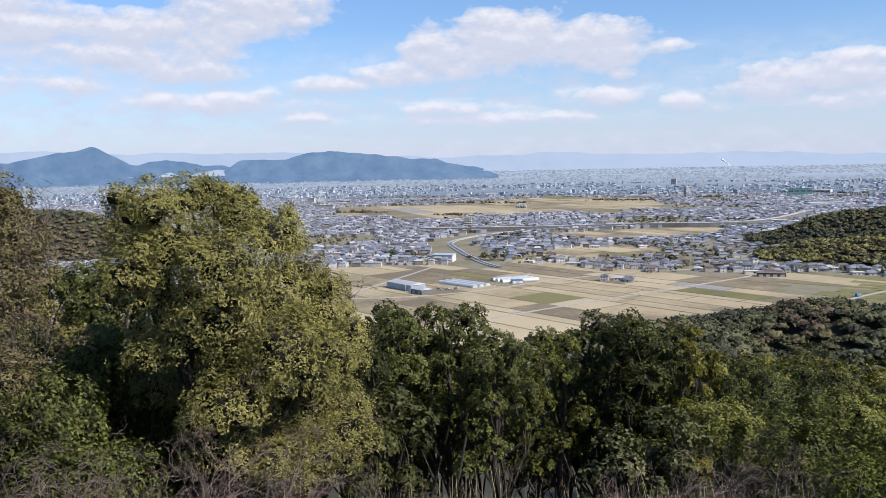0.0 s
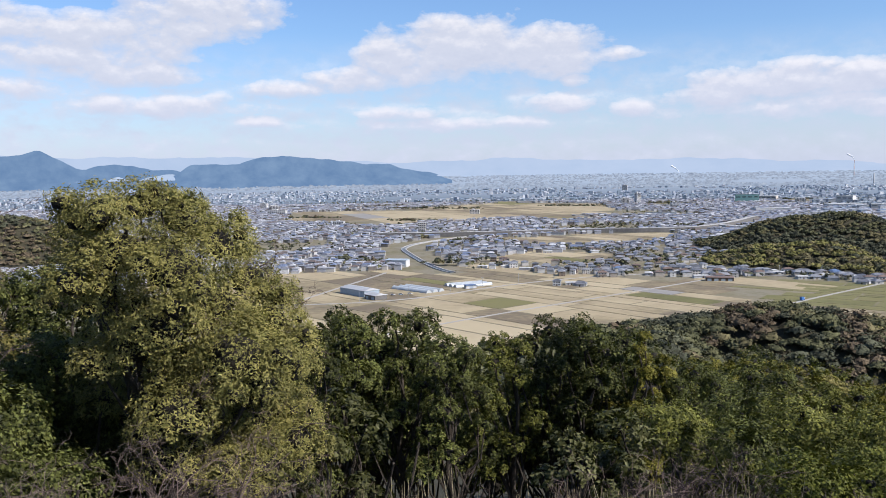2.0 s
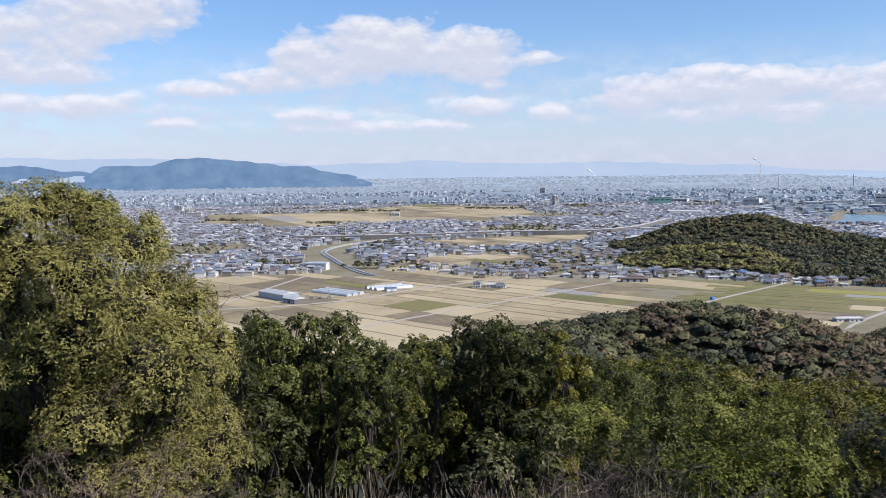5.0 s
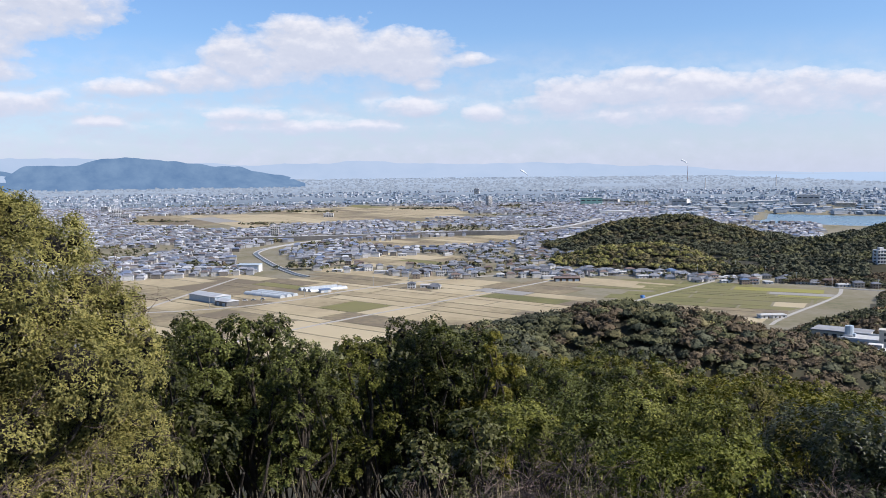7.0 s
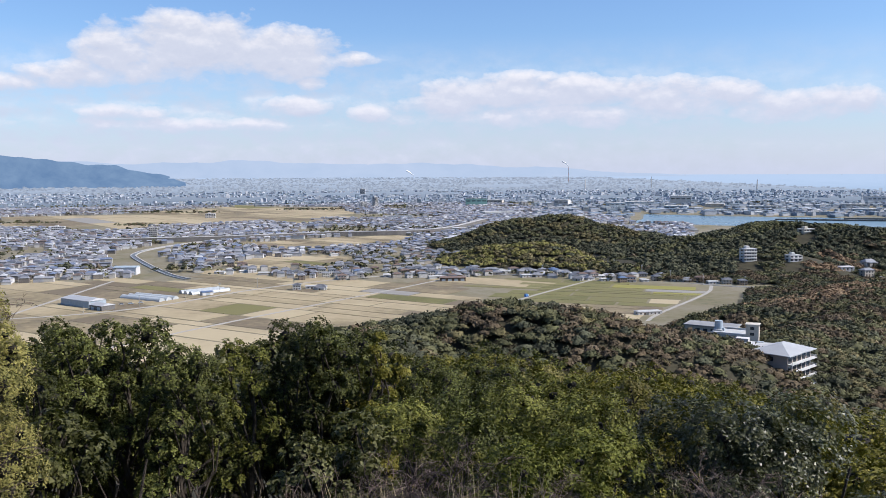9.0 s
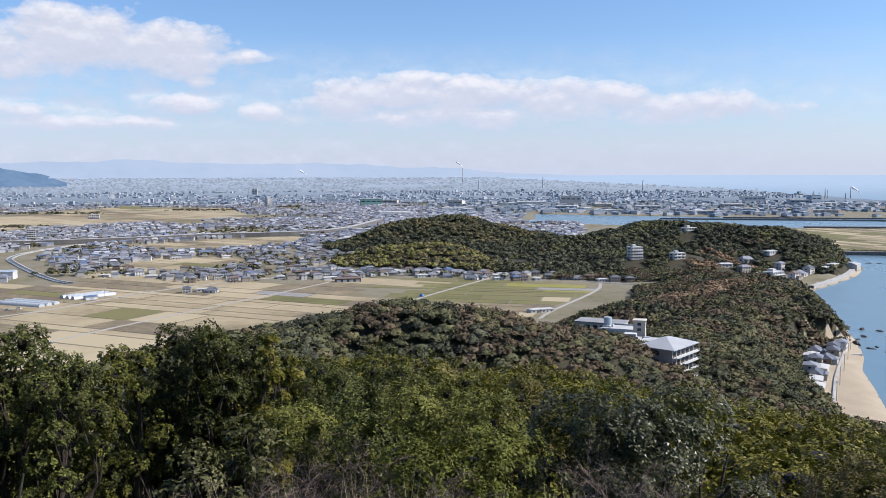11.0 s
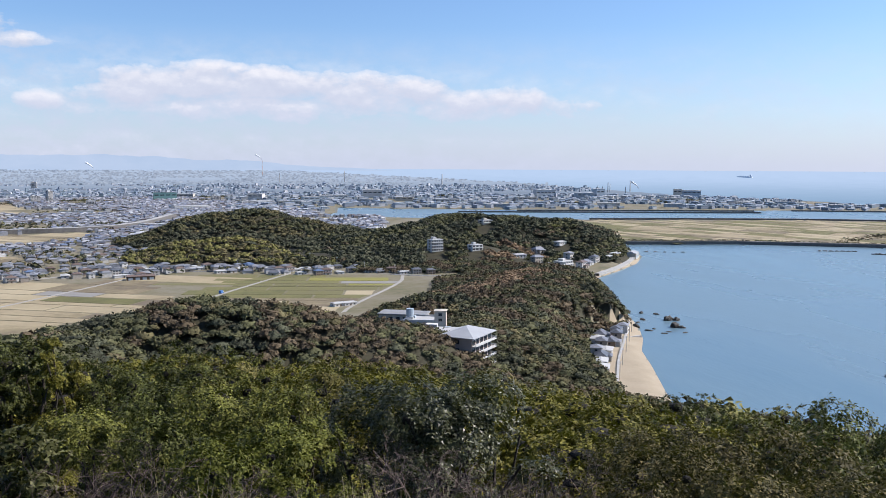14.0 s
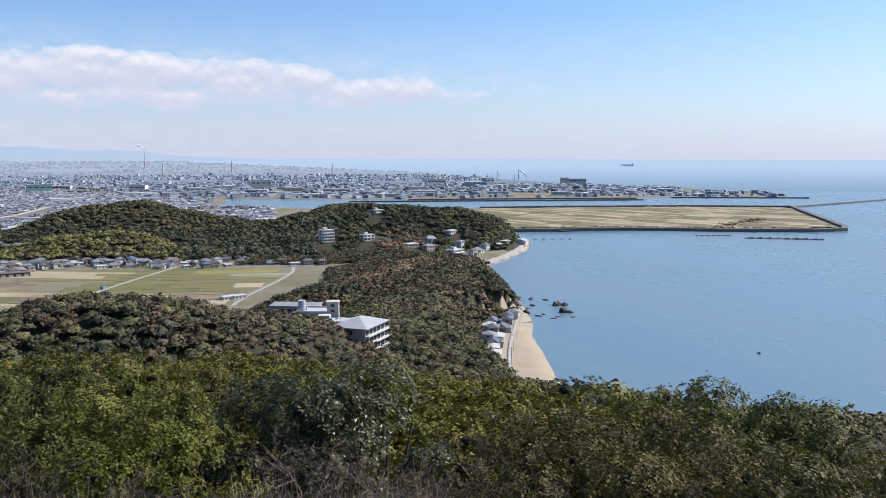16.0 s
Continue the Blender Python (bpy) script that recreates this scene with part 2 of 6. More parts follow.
G["works_roof"] = pieces("works_roofs", [(0.44, 0.48, 0.54), (0.31, 0.36, 0.42), (0.60, 0.63, 0.66), (0.28, 0.36, 0.45), (0.24, 0.29, 0.33), (0.18, 0.23, 0.23)], rough=0.45, spec=0.5)
LEAVES = {
    "dark": [(0.011, 0.013, 0.004), (0.059, 0.064, 0.016), (0.193, 0.209, 0.056)],
    "green": [(0.026, 0.027, 0.005), (0.098, 0.101, 0.019), (0.253, 0.253, 0.056)],
    "olive": [(0.044, 0.038, 0.009), (0.131, 0.113, 0.030), (0.277, 0.237, 0.081)],
    "brown": [(0.044, 0.034, 0.023), (0.078, 0.060, 0.042), (0.138, 0.108, 0.078)],
    "lime": [(0.048, 0.045, 0.006), (0.144, 0.130, 0.017), (0.295, 0.259, 0.053)],
    "rust": [(0.159, 0.111, 0.058), (0.235, 0.171, 0.094), (0.352, 0.266, 0.153)],
    "bronze": [(0.024, 0.020, 0.006), (0.092, 0.076, 0.021), (0.237, 0.183, 0.067)],
    "gloss": [(0.010, 0.011, 0.004), (0.039, 0.043, 0.016), (0.148, 0.151, 0.069)],
    "fresh": [(0.030, 0.034, 0.004), (0.095, 0.104, 0.014), (0.222, 0.227, 0.048)],
    "vine": [(0.025, 0.027, 0.009), (0.060, 0.062, 0.019), (0.173, 0.169, 0.073)],
}
# woods further off: extra blue mixed in here as painted distance haze
CANOPY = {
    "dark": [(0.054, 0.057, 0.040), (0.090, 0.095, 0.061), (0.143, 0.146, 0.091)],
    "green": [(0.071, 0.073, 0.042), (0.122, 0.122, 0.062), (0.188, 0.184, 0.095)],
    "olive": [(0.101, 0.091, 0.048), (0.163, 0.144, 0.074), (0.234, 0.202, 0.106)],
    "brown": [(0.086, 0.068, 0.045), (0.138, 0.107, 0.069), (0.197, 0.154, 0.102)],
    "lime": [(0.138, 0.132, 0.045), (0.212, 0.199, 0.070), (0.307, 0.276, 0.109)],
    "rust": [(0.194, 0.132, 0.080), (0.276, 0.194, 0.120), (0.360, 0.259, 0.162)],
}
for key, cols in LEAVES.items():
    G["leaf_" + key] = surface("leaves_" + key, cols, 0.30, rough=0.4 if key == "gloss" else 0.55, bump=0.0, fine=8.0, random_from="island", spread=0.34, spec=0.2 if key == "gloss" else 0.10, leaf=0.08)
for key, cols in CANOPY.items():
    G["wood_" + key] = surface("canopy_" + key, cols, 0.05, rough=0.8, bump=0.75, bump_size=0.5, fine=12.0, random_from="island", spread=0.25, spec=0.04)
G["leaf_sunny"] = surface("leaves_sunny_olive", [(0.095, 0.088, 0.028), (0.230, 0.208, 0.060), (0.380, 0.335, 0.110)], 0.9, rough=0.55, bump=0.0, fine=8.0, random_from="island", spread=0.32, spec=0.12, leaf=0.14)
G["leaf_fade"] = surface("leaves_fading", [(0.085, 0.066, 0.028), (0.150, 0.122, 0.052), (0.220, 0.182, 0.092)], 0.5, rough=0.6, bump=0.0, fine=8.0, random_from="island", spread=0.4, spec=0.1, leaf=0.1)
G["bark"] = surface("grey_brown_bark", [(0.030, 0.022, 0.016), (0.060, 0.047, 0.034), (0.11, 0.09, 0.07)], 2.5, bump=0.8)
# near-black colour of the crown cores: paints the shade inside foliage
G["shade_core"] = surface("dark_shade_core", [(0.010, 0.008, 0.005), (0.022, 0.018, 0.011), (0.046, 0.037, 0.024)], 2.5, bump=1.0)
G["twig"] = surface("dry_purple_brown_twigs", [(0.070, 0.047, 0.039), (0.125, 0.088, 0.073), (0.215, 0.160, 0.134)], 1.2, bump=0.2, random_from="island", spread=0.5)
G["straw"] = surface("dry_grass", [(0.22, 0.17, 0.09), (0.36, 0.29, 0.17), (0.46, 0.39, 0.24)], 1.5, bump=0.0, random_from="island", spread=0.5, leaf=0.2)
# haze of the distance is painted into these four glowing colours
G["city_haze"] = haze_surface("far_city_in_haze", (0.17, 0.22, 0.30), (0.46, 0.53, 0.62), 0.06)
G["hill_near"] = haze_surface("haze_blue_mountain_near", (0.12, 0.215, 0.37), (0.20, 0.31, 0.46), 0.010)
G["hill_mid"] = haze_surface("haze_blue_mountain_mid", (0.20, 0.32, 0.47), (0.26, 0.37, 0.50), 0.004)
G["hill_far"] = haze_surface("haze_pale_mountain", (0.41, 0.52, 0.68), (0.47, 0.57, 0.72), 0.004)


# ---------------------------------------------------------------- building helpers
def link(name, mesh, mats, parent=None, label=""):
    ob = new(name, mesh)
    for m in mats if isinstance(mats, (list, tuple)) else [mats]:
        mesh.materials.append(m)
    if parent is not None:
        ob.parent = parent
    if label:
        tagged(ob, label)
    return ob


def part(name, bm, material, parent, label=""):
    mesh = bpy.data.meshes.new(name)
    bm.to_mesh(mesh)
    bm.free()
    return link(name, mesh, material, parent, label)


def empty(name, x, y, z, rz=0.0):
    ob = new(name)
    ob.matrix_world = pose(x, y, z, 0, 0, rz)
    return ob


def grid_mesh(name, verts, faces, slots=None, smooth=False):
    """A mesh from arrays: verts (n, 3), faces (m, 3 or 4)."""
    mesh = bpy.data.meshes.new(name)
    k = faces.shape[1]
    mesh.vertices.add(len(verts))
    mesh.vertices.foreach_set("co", np.ascontiguousarray(verts, dtype=np.float32).ravel())
    mesh.loops.add(faces.size)
    mesh.loops.foreach_set("vertex_index", np.ascontiguousarray(faces, dtype=np.int32).ravel())
    mesh.polygons.add(len(faces))
    mesh.polygons.foreach_set("loop_start", np.arange(0, faces.size, k, dtype=np.int32))
    mesh.polygons.foreach_set("loop_total", np.full(len(faces), k, dtype=np.int32))
    if slots is not None:
        mesh.polygons.foreach_set("material_index", np.ascontiguousarray(slots, dtype=np.int32))
    mesh.polygons.foreach_set("use_smooth", smooth if isinstance(smooth, np.ndarray) else np.full(len(faces), smooth, dtype=bool))
    mesh.update(calc_edges=True)
    mesh.validate()
    return mesh


def box(bm, x0, y0, z0, x1, y1, z1, bevel=0.0):
    made = bmesh.ops.create_cube(bm, size=1.0, matrix=Matrix.Translation(((x0 + x1) / 2, (y0 + y1) / 2, (z0 + z1) / 2)) @ Matrix.Diagonal((abs(x1 - x0), abs(y1 - y0), abs(z1 - z0), 1)))
    if bevel:
        edges = list({e for v in made["verts"] for e in v.link_edges})
        bmesh.ops.bevel(bm, geom=edges, offset=bevel, segments=1, affect="EDGES")
    return bm


def tube(bm, a, b, r0, r1, sides=6):
    """A tapered limb from a to b."""
    a, b = Vector(a), Vector(b)
    d = b - a
    if d.length < 1e-6:
        return bm
    m = Matrix.Translation((a + b) / 2) @ d.to_track_quat("Z", "Y").to_matrix().to_4x4()
    bmesh.ops.create_cone(bm, cap_ends=True, segments=sides, radius1=r0, radius2=max(r1, 0.002), depth=d.length, matrix=m)
    return bm


# ---------------------------------------------------------------- the lie of the land
def far(x, y, z):
    """Beyond three kilometres the land is drawn in towards the lookout along the line of sight, and shrinks with it."""
    x, y, z = (np.asarray(v, dtype=float) for v in (x, y, z))
    r = np.hypot(x, y)
    near = np.where(r > FAR_FROM, FAR_FROM + FAR_ROOM * (1 - np.exp(-np.maximum(r - FAR_FROM, 0) / FAR_ROOM)), r)
    k = near / np.maximum(r, 1e-6)
    return x * k, y * k, EYE_Z + (z - EYE_Z) * k, k


COAST = [(240, -3000), (235, 60), (212, 160), (190, 240), (190, 300), (219, 371), (242, 427), (256, 464), (274, 495), (291, 532), (312, 590),
         (335, 660), (350, 730), (375, 775), (428, 829), (479, 886), (526, 958), (547, 1013), (530, 1060), (520, 1110), (551, 1141),
         (593, 1114), (746, 1083), (873, 1011), (988, 954), (1046, 951), (1079, 981), (1275, 1245), (1408, 1423), (1196, 1528), (959, 1600),
         (775, 1631), (450, 1760), (263, 1855)]
NORTH_SHORE = [(318, 2020), (356, 2248), (526, 2138), (790, 2049), (1094, 1995), (1340, 1899), (1442, 1892), (1728, 1747), (1800, 1821),
               (1932, 2326), (1821, 2650), (1795, 2999), (1880, 3893), (2020, 5372), (2006, 6587), (1942, 7974), (1800, 12000), (1700, 40000),
               (-40000, 40000), (-40000, -3000)]
LAND = np.array(COAST + NORTH_SHORE, dtype=float)


def inside(poly, x, y):
    poly = np.asarray(poly, dtype=float)
    hit = np.zeros(np.shape(x), dtype=bool)
    for (x0, y0), (x1, y1) in zip(poly, np.roll(poly, -1, axis=0)):
        if y0 == y1:
            continue
        hit ^= ((y0 > y) != (y1 > y)) & (x < (x1 - x0) * (y - y0) / (y1 - y0) + x0)
    return hit


def seg_dist(x, y, a, b):
    ax, ay, bx, by = a[0], a[1], b[0], b[1]
    t = np.clip(((x - ax) * (bx - ax) + (y - ay) * (by - ay)) / max((bx - ax) ** 2 + (by - ay) ** 2, 1e-9), 0, 1)
    return np.hypot(x - ax - t * (bx - ax), y - ay - t * (by - ay)), t


def line_dist(x, y, line):
    return np.min([seg_dist(x, y, a, b)[0] for a, b in zip(line, line[1:])], axis=0)


def inland(x, y):
    """Metres from the shore, positive on land."""
    d = np.min([seg_dist(x, y, a, b)[0] for a, b in zip(LAND, np.roll(LAND, -1, axis=0))], axis=0)
    return np.where(inside(LAND, x, y), d, -d)


# ridges: from x, y, height to x, y, height, half width
RIDGES = [(-45, 325, 47, 0, 332, 55, 55), (0, 332, 55, 70, 330, 46, 55), (70, 330, 46, 118, 372, 34, 45), (118, 378, 34, 180, 470, 25, 50),
          (180, 470, 25, 230, 560, 26, 50), (150, 545, 20, 232, 590, 26, 45), (232, 590, 26, 285, 560, 23, 40), (232, 590, 26, 285, 690, 20, 60), (285, 690, 20, 318, 760, 12, 45),
          (-12, 1022, 18, 48, 1012, 23, 44), (10, 1235, 36, 85, 1255, 43, 66), (85, 1255, 43, 185, 1240, 20, 62), (178, 1040, 13, 235, 1062, 25, 70), (235, 1062, 25, 330, 1085, 42, 100), (125, 965, 10, 300, 925, 20, 50),
          (330, 1090, 42, 394, 1050, 40, 90), (394, 1050, 40, 446, 1018, 37, 80), (446, 1018, 37, 490, 990, 16, 55),
          (-1150, 740, 66, -985, 900, 52, 110), (-985, 900, 52, -925, 985, 30, 70), (-60, 200, 60, -45, 325, 47, 70)]


SLOPE_R = (0, 4, 10, 16, 25, 60, 100, 140, 200, 300, 390, 470, 640)
SLOPE_Z = (108.3, 106, 103, 100.5, 97.5, 90.5, 82, 71, 50, 26, 9, 2, 2)


def hills(x, y):
    r = np.hypot(x, y)
    z = np.interp(r * (1 + 0.16 * np.clip((np.degrees(np.arctan2(x, y)) - 8) / 25.0, 0, 1)), SLOPE_R, SLOPE_Z) - 2.0
    back = np.clip(-y / 300.0, 0, 1)
    z = np.maximum(z, 95.0 * back * np.exp(-((r - 100) / 900.0) ** 2))
    for ax, ay, ha, bx, by, hb, w in RIDGES:
        d, t = seg_dist(x, y, (ax, ay), (bx, by))
        h = (ha + (hb - ha) * t) * np.exp(-(d / w) ** 2 * 0.9)
        z = np.maximum(z, h)
    return z


def height(x, y):
    x, y = np.asarray(x, dtype=float), np.asarray(y, dtype=float)
    sd = inland(x, y)
    sand = np.where((y > 340) & (y < 535), np.interp(y, (340, 380, 420, 500, 535), (24, 26, 36, 36, 20)), np.where((y > 760) & (y < 1020), 14.0, 5.0))
    shelf = 2.0 + np.maximum(0, sd - sand) * 1.1
    z = np.minimum(2.0 + hills(x, y), shelf)
    return np.where(sd > 8.0, z, np.minimum(np.clip(sd * 0.25, -5.0, 2.0), shelf))


def ring(front, back):
    a = np.concatenate([np.arange(-56, 56, front), np.arange(56, 304, back)])
    return np.radians(a)


def polar_sheet(name, radii, az, zfun, slot=None, smooth=True):
    A, Rr = np.meshgrid(az, radii)
    X, Y = Rr * np.sin(A), Rr * np.cos(A)
    Z = zfun(X, Y)
    wx, wy, wz, _ = far(X, Y, Z)
    n, m = X.shape
    i = np.arange(n - 1)[:, None] * m
    j = np.arange(m)
    k = (j + 1) % m
    faces = np.stack([i + j, i + m + j, i + m + k, i + k], -1).reshape(-1, 4)[:, ::-1]
    slots = None
    if slot is not None:
        cx, cy = (v.ravel()[faces].mean(1) for v in (X, Y))
        slots = slot(cx, cy)
    return grid_mesh(name, np.stack([wx, wy, wz], -1).reshape(-1, 3), faces, slots, smooth)


def ground_slot(x, y):
    sd, h = inland(x, y), hills(x, y)
    r = np.hypot(x, y)
    s = np.where(h > 2.0, 0, 1)
    reclaimed = (x > 480) & (y > 930) & (y < 1800) & (h < 3)
    s = np.where((sd >= 25) & (sd < 34) & (x > 150) & (x < 300) & (y > 390) & (y < 535), 1, s)
    s = np.where((sd < 25) & (x < 560) & (y > 330) & (y < 540) & (x > 150), 2, s)
    s = np.where((sd < 9) & (x < 560) & (x > 150) & (y >= 540) & (y < 1060), 2, s)
    s = np.where((s == 2) & (height(x, y) > 2.7), 0, s)
    s = np.where(sd < -1.5, 3, s)
    s = np.where(reclaimed & (sd > 0), 1, s)
    return np.where(r > FAR_FROM, 4, s)


radii = np.concatenate([[0.05], np.geomspace(0.8, 240, 60), np.arange(246, 1200, 6.0), np.arange(1200, 2000, 20.0), np.linspace(2000, 3000, 24), np.geomspace(3050, 25000, 50)])
ground = link("ground", polar_sheet("ground", radii, ring(0.6, 6.0), height, ground_slot), [G["forest_floor"], G["plain"], G["sand"], G["seabed"], offing_haze_surface("far_plain", (0.20, 0.25, 0.32), (0.42, 0.51, 0.64))])
tagged(ground, "wooded hill slopes falling to a wide farmed coastal plain", "ground", kind="structure")
sea_radii = np.concatenate([np.linspace(60, 3000, 60), np.geomspace(3100, 25000, 40)])
sea = link("sea", polar_sheet("sea", sea_radii, ring(1.5, 8.0), lambda x, y: np.zeros_like(x), lambda x, y: (np.hypot(x, y) > FAR_FROM).astype(int)), [sea_surface(), offing_haze_surface("far_sea", (0.25, 0.38, 0.53), (0.45, 0.58, 0.76))])
tagged(sea, "calm blue-grey bay and open sea under haze", "sea", kind="structure")


# far mountains
def mountain(name, points, r, base, mat, label, seed, rough):
    """A ridge of mountains: bearing and height of its crest above the eye, in degrees, at r metres."""
    rng = np.random.RandomState(seed)
    az = np.arange(points[0][0], points[-1][0] + 0.01, 0.2)
    el = np.interp(az, [p[0] for p in points], [p[1] for p in points])
    wob = sum(np.interp(az, np.arange(-70, 70, s), rng.uniform(-1, 1, len(np.arange(-70, 70, s)))) * s for s in (0.4, 0.9, 2.2))
    fade = np.minimum(1, (el - base) / 0.4)
    el = el + wob * rough * fade
    rows = []
    for k, depth in ((0.0, -150.0), (0.45, -60.0), (0.8, -18.0), (1.0, 0.0), (0.3, 40.0)):
        rr = r + depth + 12 * wob
        e = np.radians(base + (el - base) * k)
        rows.append(np.stack([rr * np.sin(np.radians(az)), rr * np.cos(np.radians(az)), EYE_Z + rr * np.tan(e)], -1))
    V = np.stack(rows)
    n, m = V.shape[:2]
    i, j = np.arange(n - 1)[:, None] * m, np.arange(m - 1)
    faces = np.stack([i + j, i + j + 1, i + m + j + 1, i + m + j], -1).reshape(-1, 4)
    ob = link(name, grid_mesh(name, V.reshape(-1, 3), faces, smooth=True), mat)
    return tagged(ob, label, "mountain", kind="structure")


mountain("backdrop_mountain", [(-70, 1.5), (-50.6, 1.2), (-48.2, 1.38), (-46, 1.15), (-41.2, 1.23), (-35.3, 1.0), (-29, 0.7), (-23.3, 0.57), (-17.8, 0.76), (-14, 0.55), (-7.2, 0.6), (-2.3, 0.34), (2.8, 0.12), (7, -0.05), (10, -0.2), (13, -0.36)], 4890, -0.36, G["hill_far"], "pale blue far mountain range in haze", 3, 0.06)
mountain("backdrop_mountain", [(-70, 1.0), (-50.6, 0.75), (-47.5, 0.95), (-45.5, 1.28), (-43.5, 0.55), (-40.2, 0.5), (-37.8, 0.1), (-36, -0.4)], 4780, -1.1, G["hill_near"], "hazy blue wooded mountain with a pointed summit", 5, 0.11)
mountain("backdrop_mountain", [(-38.5, -0.4), (-37, 0.35), (-35.3, 0.72), (-33, 0.85), (-30.7, 1.04), (-29.2, 0.75), (-27.7, 0.58), (-26.2, 0.4), (-24.4, 0.52), (-23.2, 0.25), (-21.8, 0.0), (-20.3, -0.6)], 4760, -0.95, G["hill_near"], "long hazy blue wooded mountain above the plain", 8, 0.11)

# ---------------------------------------------------------------- fields, roads, river
def bearing(az, r):
    return r * math.sin(radians(az)), r * math.cos(radians(az))


FARMLAND = [(-487, 811), (-425, 857), (-340, 868), (-276, 915), (-186, 850), (-111, 880), (-51, 868), (-12, 900), (40, 890), (115, 845),
            (165, 826), (215, 780), (190, 690), (150, 600), (60, 520), (-73, 470), (-190, 430), (-330, 450), (-450, 540), (-600, 680)]
ROADS = {
    "farm_road": [[(-260, 480), (-213, 585), (-152, 698), (-62, 865), (-43, 914)], [(-420, 600), (-326, 635), (-273, 693), (-246, 764), (-185, 852), (-104, 912)],
                  [(-376, 640), (-389, 845)], [(0, 700), (19, 746), (78, 852), (133, 950)], [(100, 620), (113, 658), (182, 780), (195, 830)]],
    "road": [[(-104, 912), (-43, 914), (41, 908), (124, 918), (186, 838), (238, 816)], [(133, 950), (120, 1010), (99, 1078)]],
}
RIVER = [(-320, 862), (-344, 885), (-398, 963), (-460, 1064), (-489, 1116), (-501, 1199), (-479, 1320), (-440, 1390)]
EMBANKMENT = [(-620, 1300), (-428, 1364), (-314, 1458), (-158, 1490), (-93, 1588), (-43, 1863)]
FAR_FARMS = [[(-987, 1651), (-1242, 2079), (-1017, 2217), (-838, 2769), (-500, 2650), (-337, 2065), (-544, 1837), (-759, 1652)],
             [(-300, 1180), (-390, 1280), (-330, 1400), (-200, 1480), (-130, 1440), (-160, 1300)],
             [(-74, 1330), (-6, 1340), (-12, 1440), (-80, 1452)], [(-560, 1900), (-420, 1960), (-330, 1900), (-420, 1780)], [(-330, 1000), (-300, 1090), (-200, 1110), (-170, 1010), (-240, 960)]]


def strip(line, width, z, thick):
    """A flat ribbon with edges along a line."""
    p = np.array(line, dtype=float)
    d = np.gradient(p, axis=0)
    d /= np.linalg.norm(d, axis=1)[:, None]
    s = np.stack([d[:, 1], -d[:, 0]], -1) * width / 2
    lo, hi = p - s, p + s
    zz = z if isinstance(z, np.ndarray) else np.full(len(p), float(z))
    V = np.concatenate([np.c_[lo, zz - thick], np.c_[lo, zz], np.c_[hi, zz], np.c_[hi, zz - thick]])
    n = len(p)
    i = np.arange(n - 1)
    f = np.concatenate([np.stack([i + k * n, i + k * n + 1, i + (k + 1) * n + 1, i + (k + 1) * n], -1) for k in range(3)])
    return V, f


def bend(line, step=25.0):
    """The line with its corners rounded, in even steps."""
    p = np.array(line, dtype=float)
    for _ in range(2):
        q = np.empty((2 * len(p) - 2, 2))
        q[0::2] = p[:-1] * 0.75 + p[1:] * 0.25
        q[1::2] = p[:-1] * 0.25 + p[1:] * 0.75
        p = np.concatenate([p[:1], q, p[-1:]])
    return p


farmland = tagged(empty("farmland", -100, 700, 2.0), "stubble paddies and ploughed fields parted by low dykes", "farmland", kind="structure")
rng = np.random.RandomState(11)


def parcels(poly, parent, turn, across, along, z, green=None, skip=()):
    c, s = math.cos(radians(turn)), math.sin(radians(turn))
    P = np.array(poly)
    U, W = P @ (c, s), P @ (-s, c)
    made = 0
    u = U.min()
    while u < U.max():
        du = across * rng.uniform(0.5, 1.9)
        w = W.min() + rng.uniform(-0.5, 0) * along
        while w < W.max():
            dw = along * rng.uniform(0.5, 1.9)
            mu, mw = u + du / 2, w + dw / 2
            x, y = mu * c - mw * s, mu * s + mw * c
            if inside(poly, np.array(x), np.array(y)) and all(line_dist(np.array(x), np.array(y), l) > 9 for l in skip):
                g = 1.1
                q = [(a * c - b * s, a * s + b * c) for a, b in ((u + g, w + g), (u + du - g, w + g), (u + du - g, w + dw - g), (u + g, w + dw - g))]
                bm = bmesh.new()
                top = [bm.verts.new((px - parent.location.x, py - parent.location.y, z + rng.uniform(0, 0.08) - parent.location.z)) for px, py in q]
                bm.faces.new(top)
                low = bmesh.ops.extrude_face_region(bm, geom=list(bm.faces))["geom"]
                bmesh.ops.translate(bm, verts=[v for v in low if isinstance(v, bmesh.types.BMVert)], vec=(0, 0, 0.12))
                bmesh.ops.recalc_face_normals(bm, faces=list(bm.faces))
                roll = rng.rand()
                right_side = x > 20
                m = G["green_field"] if roll < (green if green is not None else 0.42 if right_side else 0.08) else G["wet_field"] if roll > 0.975 and x < 300 else G["lime_field"] if roll > (0.88 if x > 0 else 0.955) and -120 < x < 300 else G["field"]
                part("field", bm, m, parent)
                made += 1
            w += dw
        u += du
    return made


WEST_FIELDS = FARMLAND[:8] + [(-5, 545)] + FARMLAND[15:]
EAST_FIELDS = [(-12, 900)] + [p for p in FARMLAND if p[0] > 10] + [(-5, 545)]
parcels(WEST_FIELDS, farmland, 62, 26, 72, 2.0)
parcels(EAST_FIELDS, farmland, 76, 15, 62, 2.0, 0.45)
for k, line in enumerate(ROADS["farm_road"]):
    V, f = strip(bend(line), 3.2 if k != 1 else 3.8, 2.32, 0.4)
    tagged(link("road", grid_mesh("farm_road", V, f), G["road"]), "pale concrete farm road between fields", "road", kind="structure")
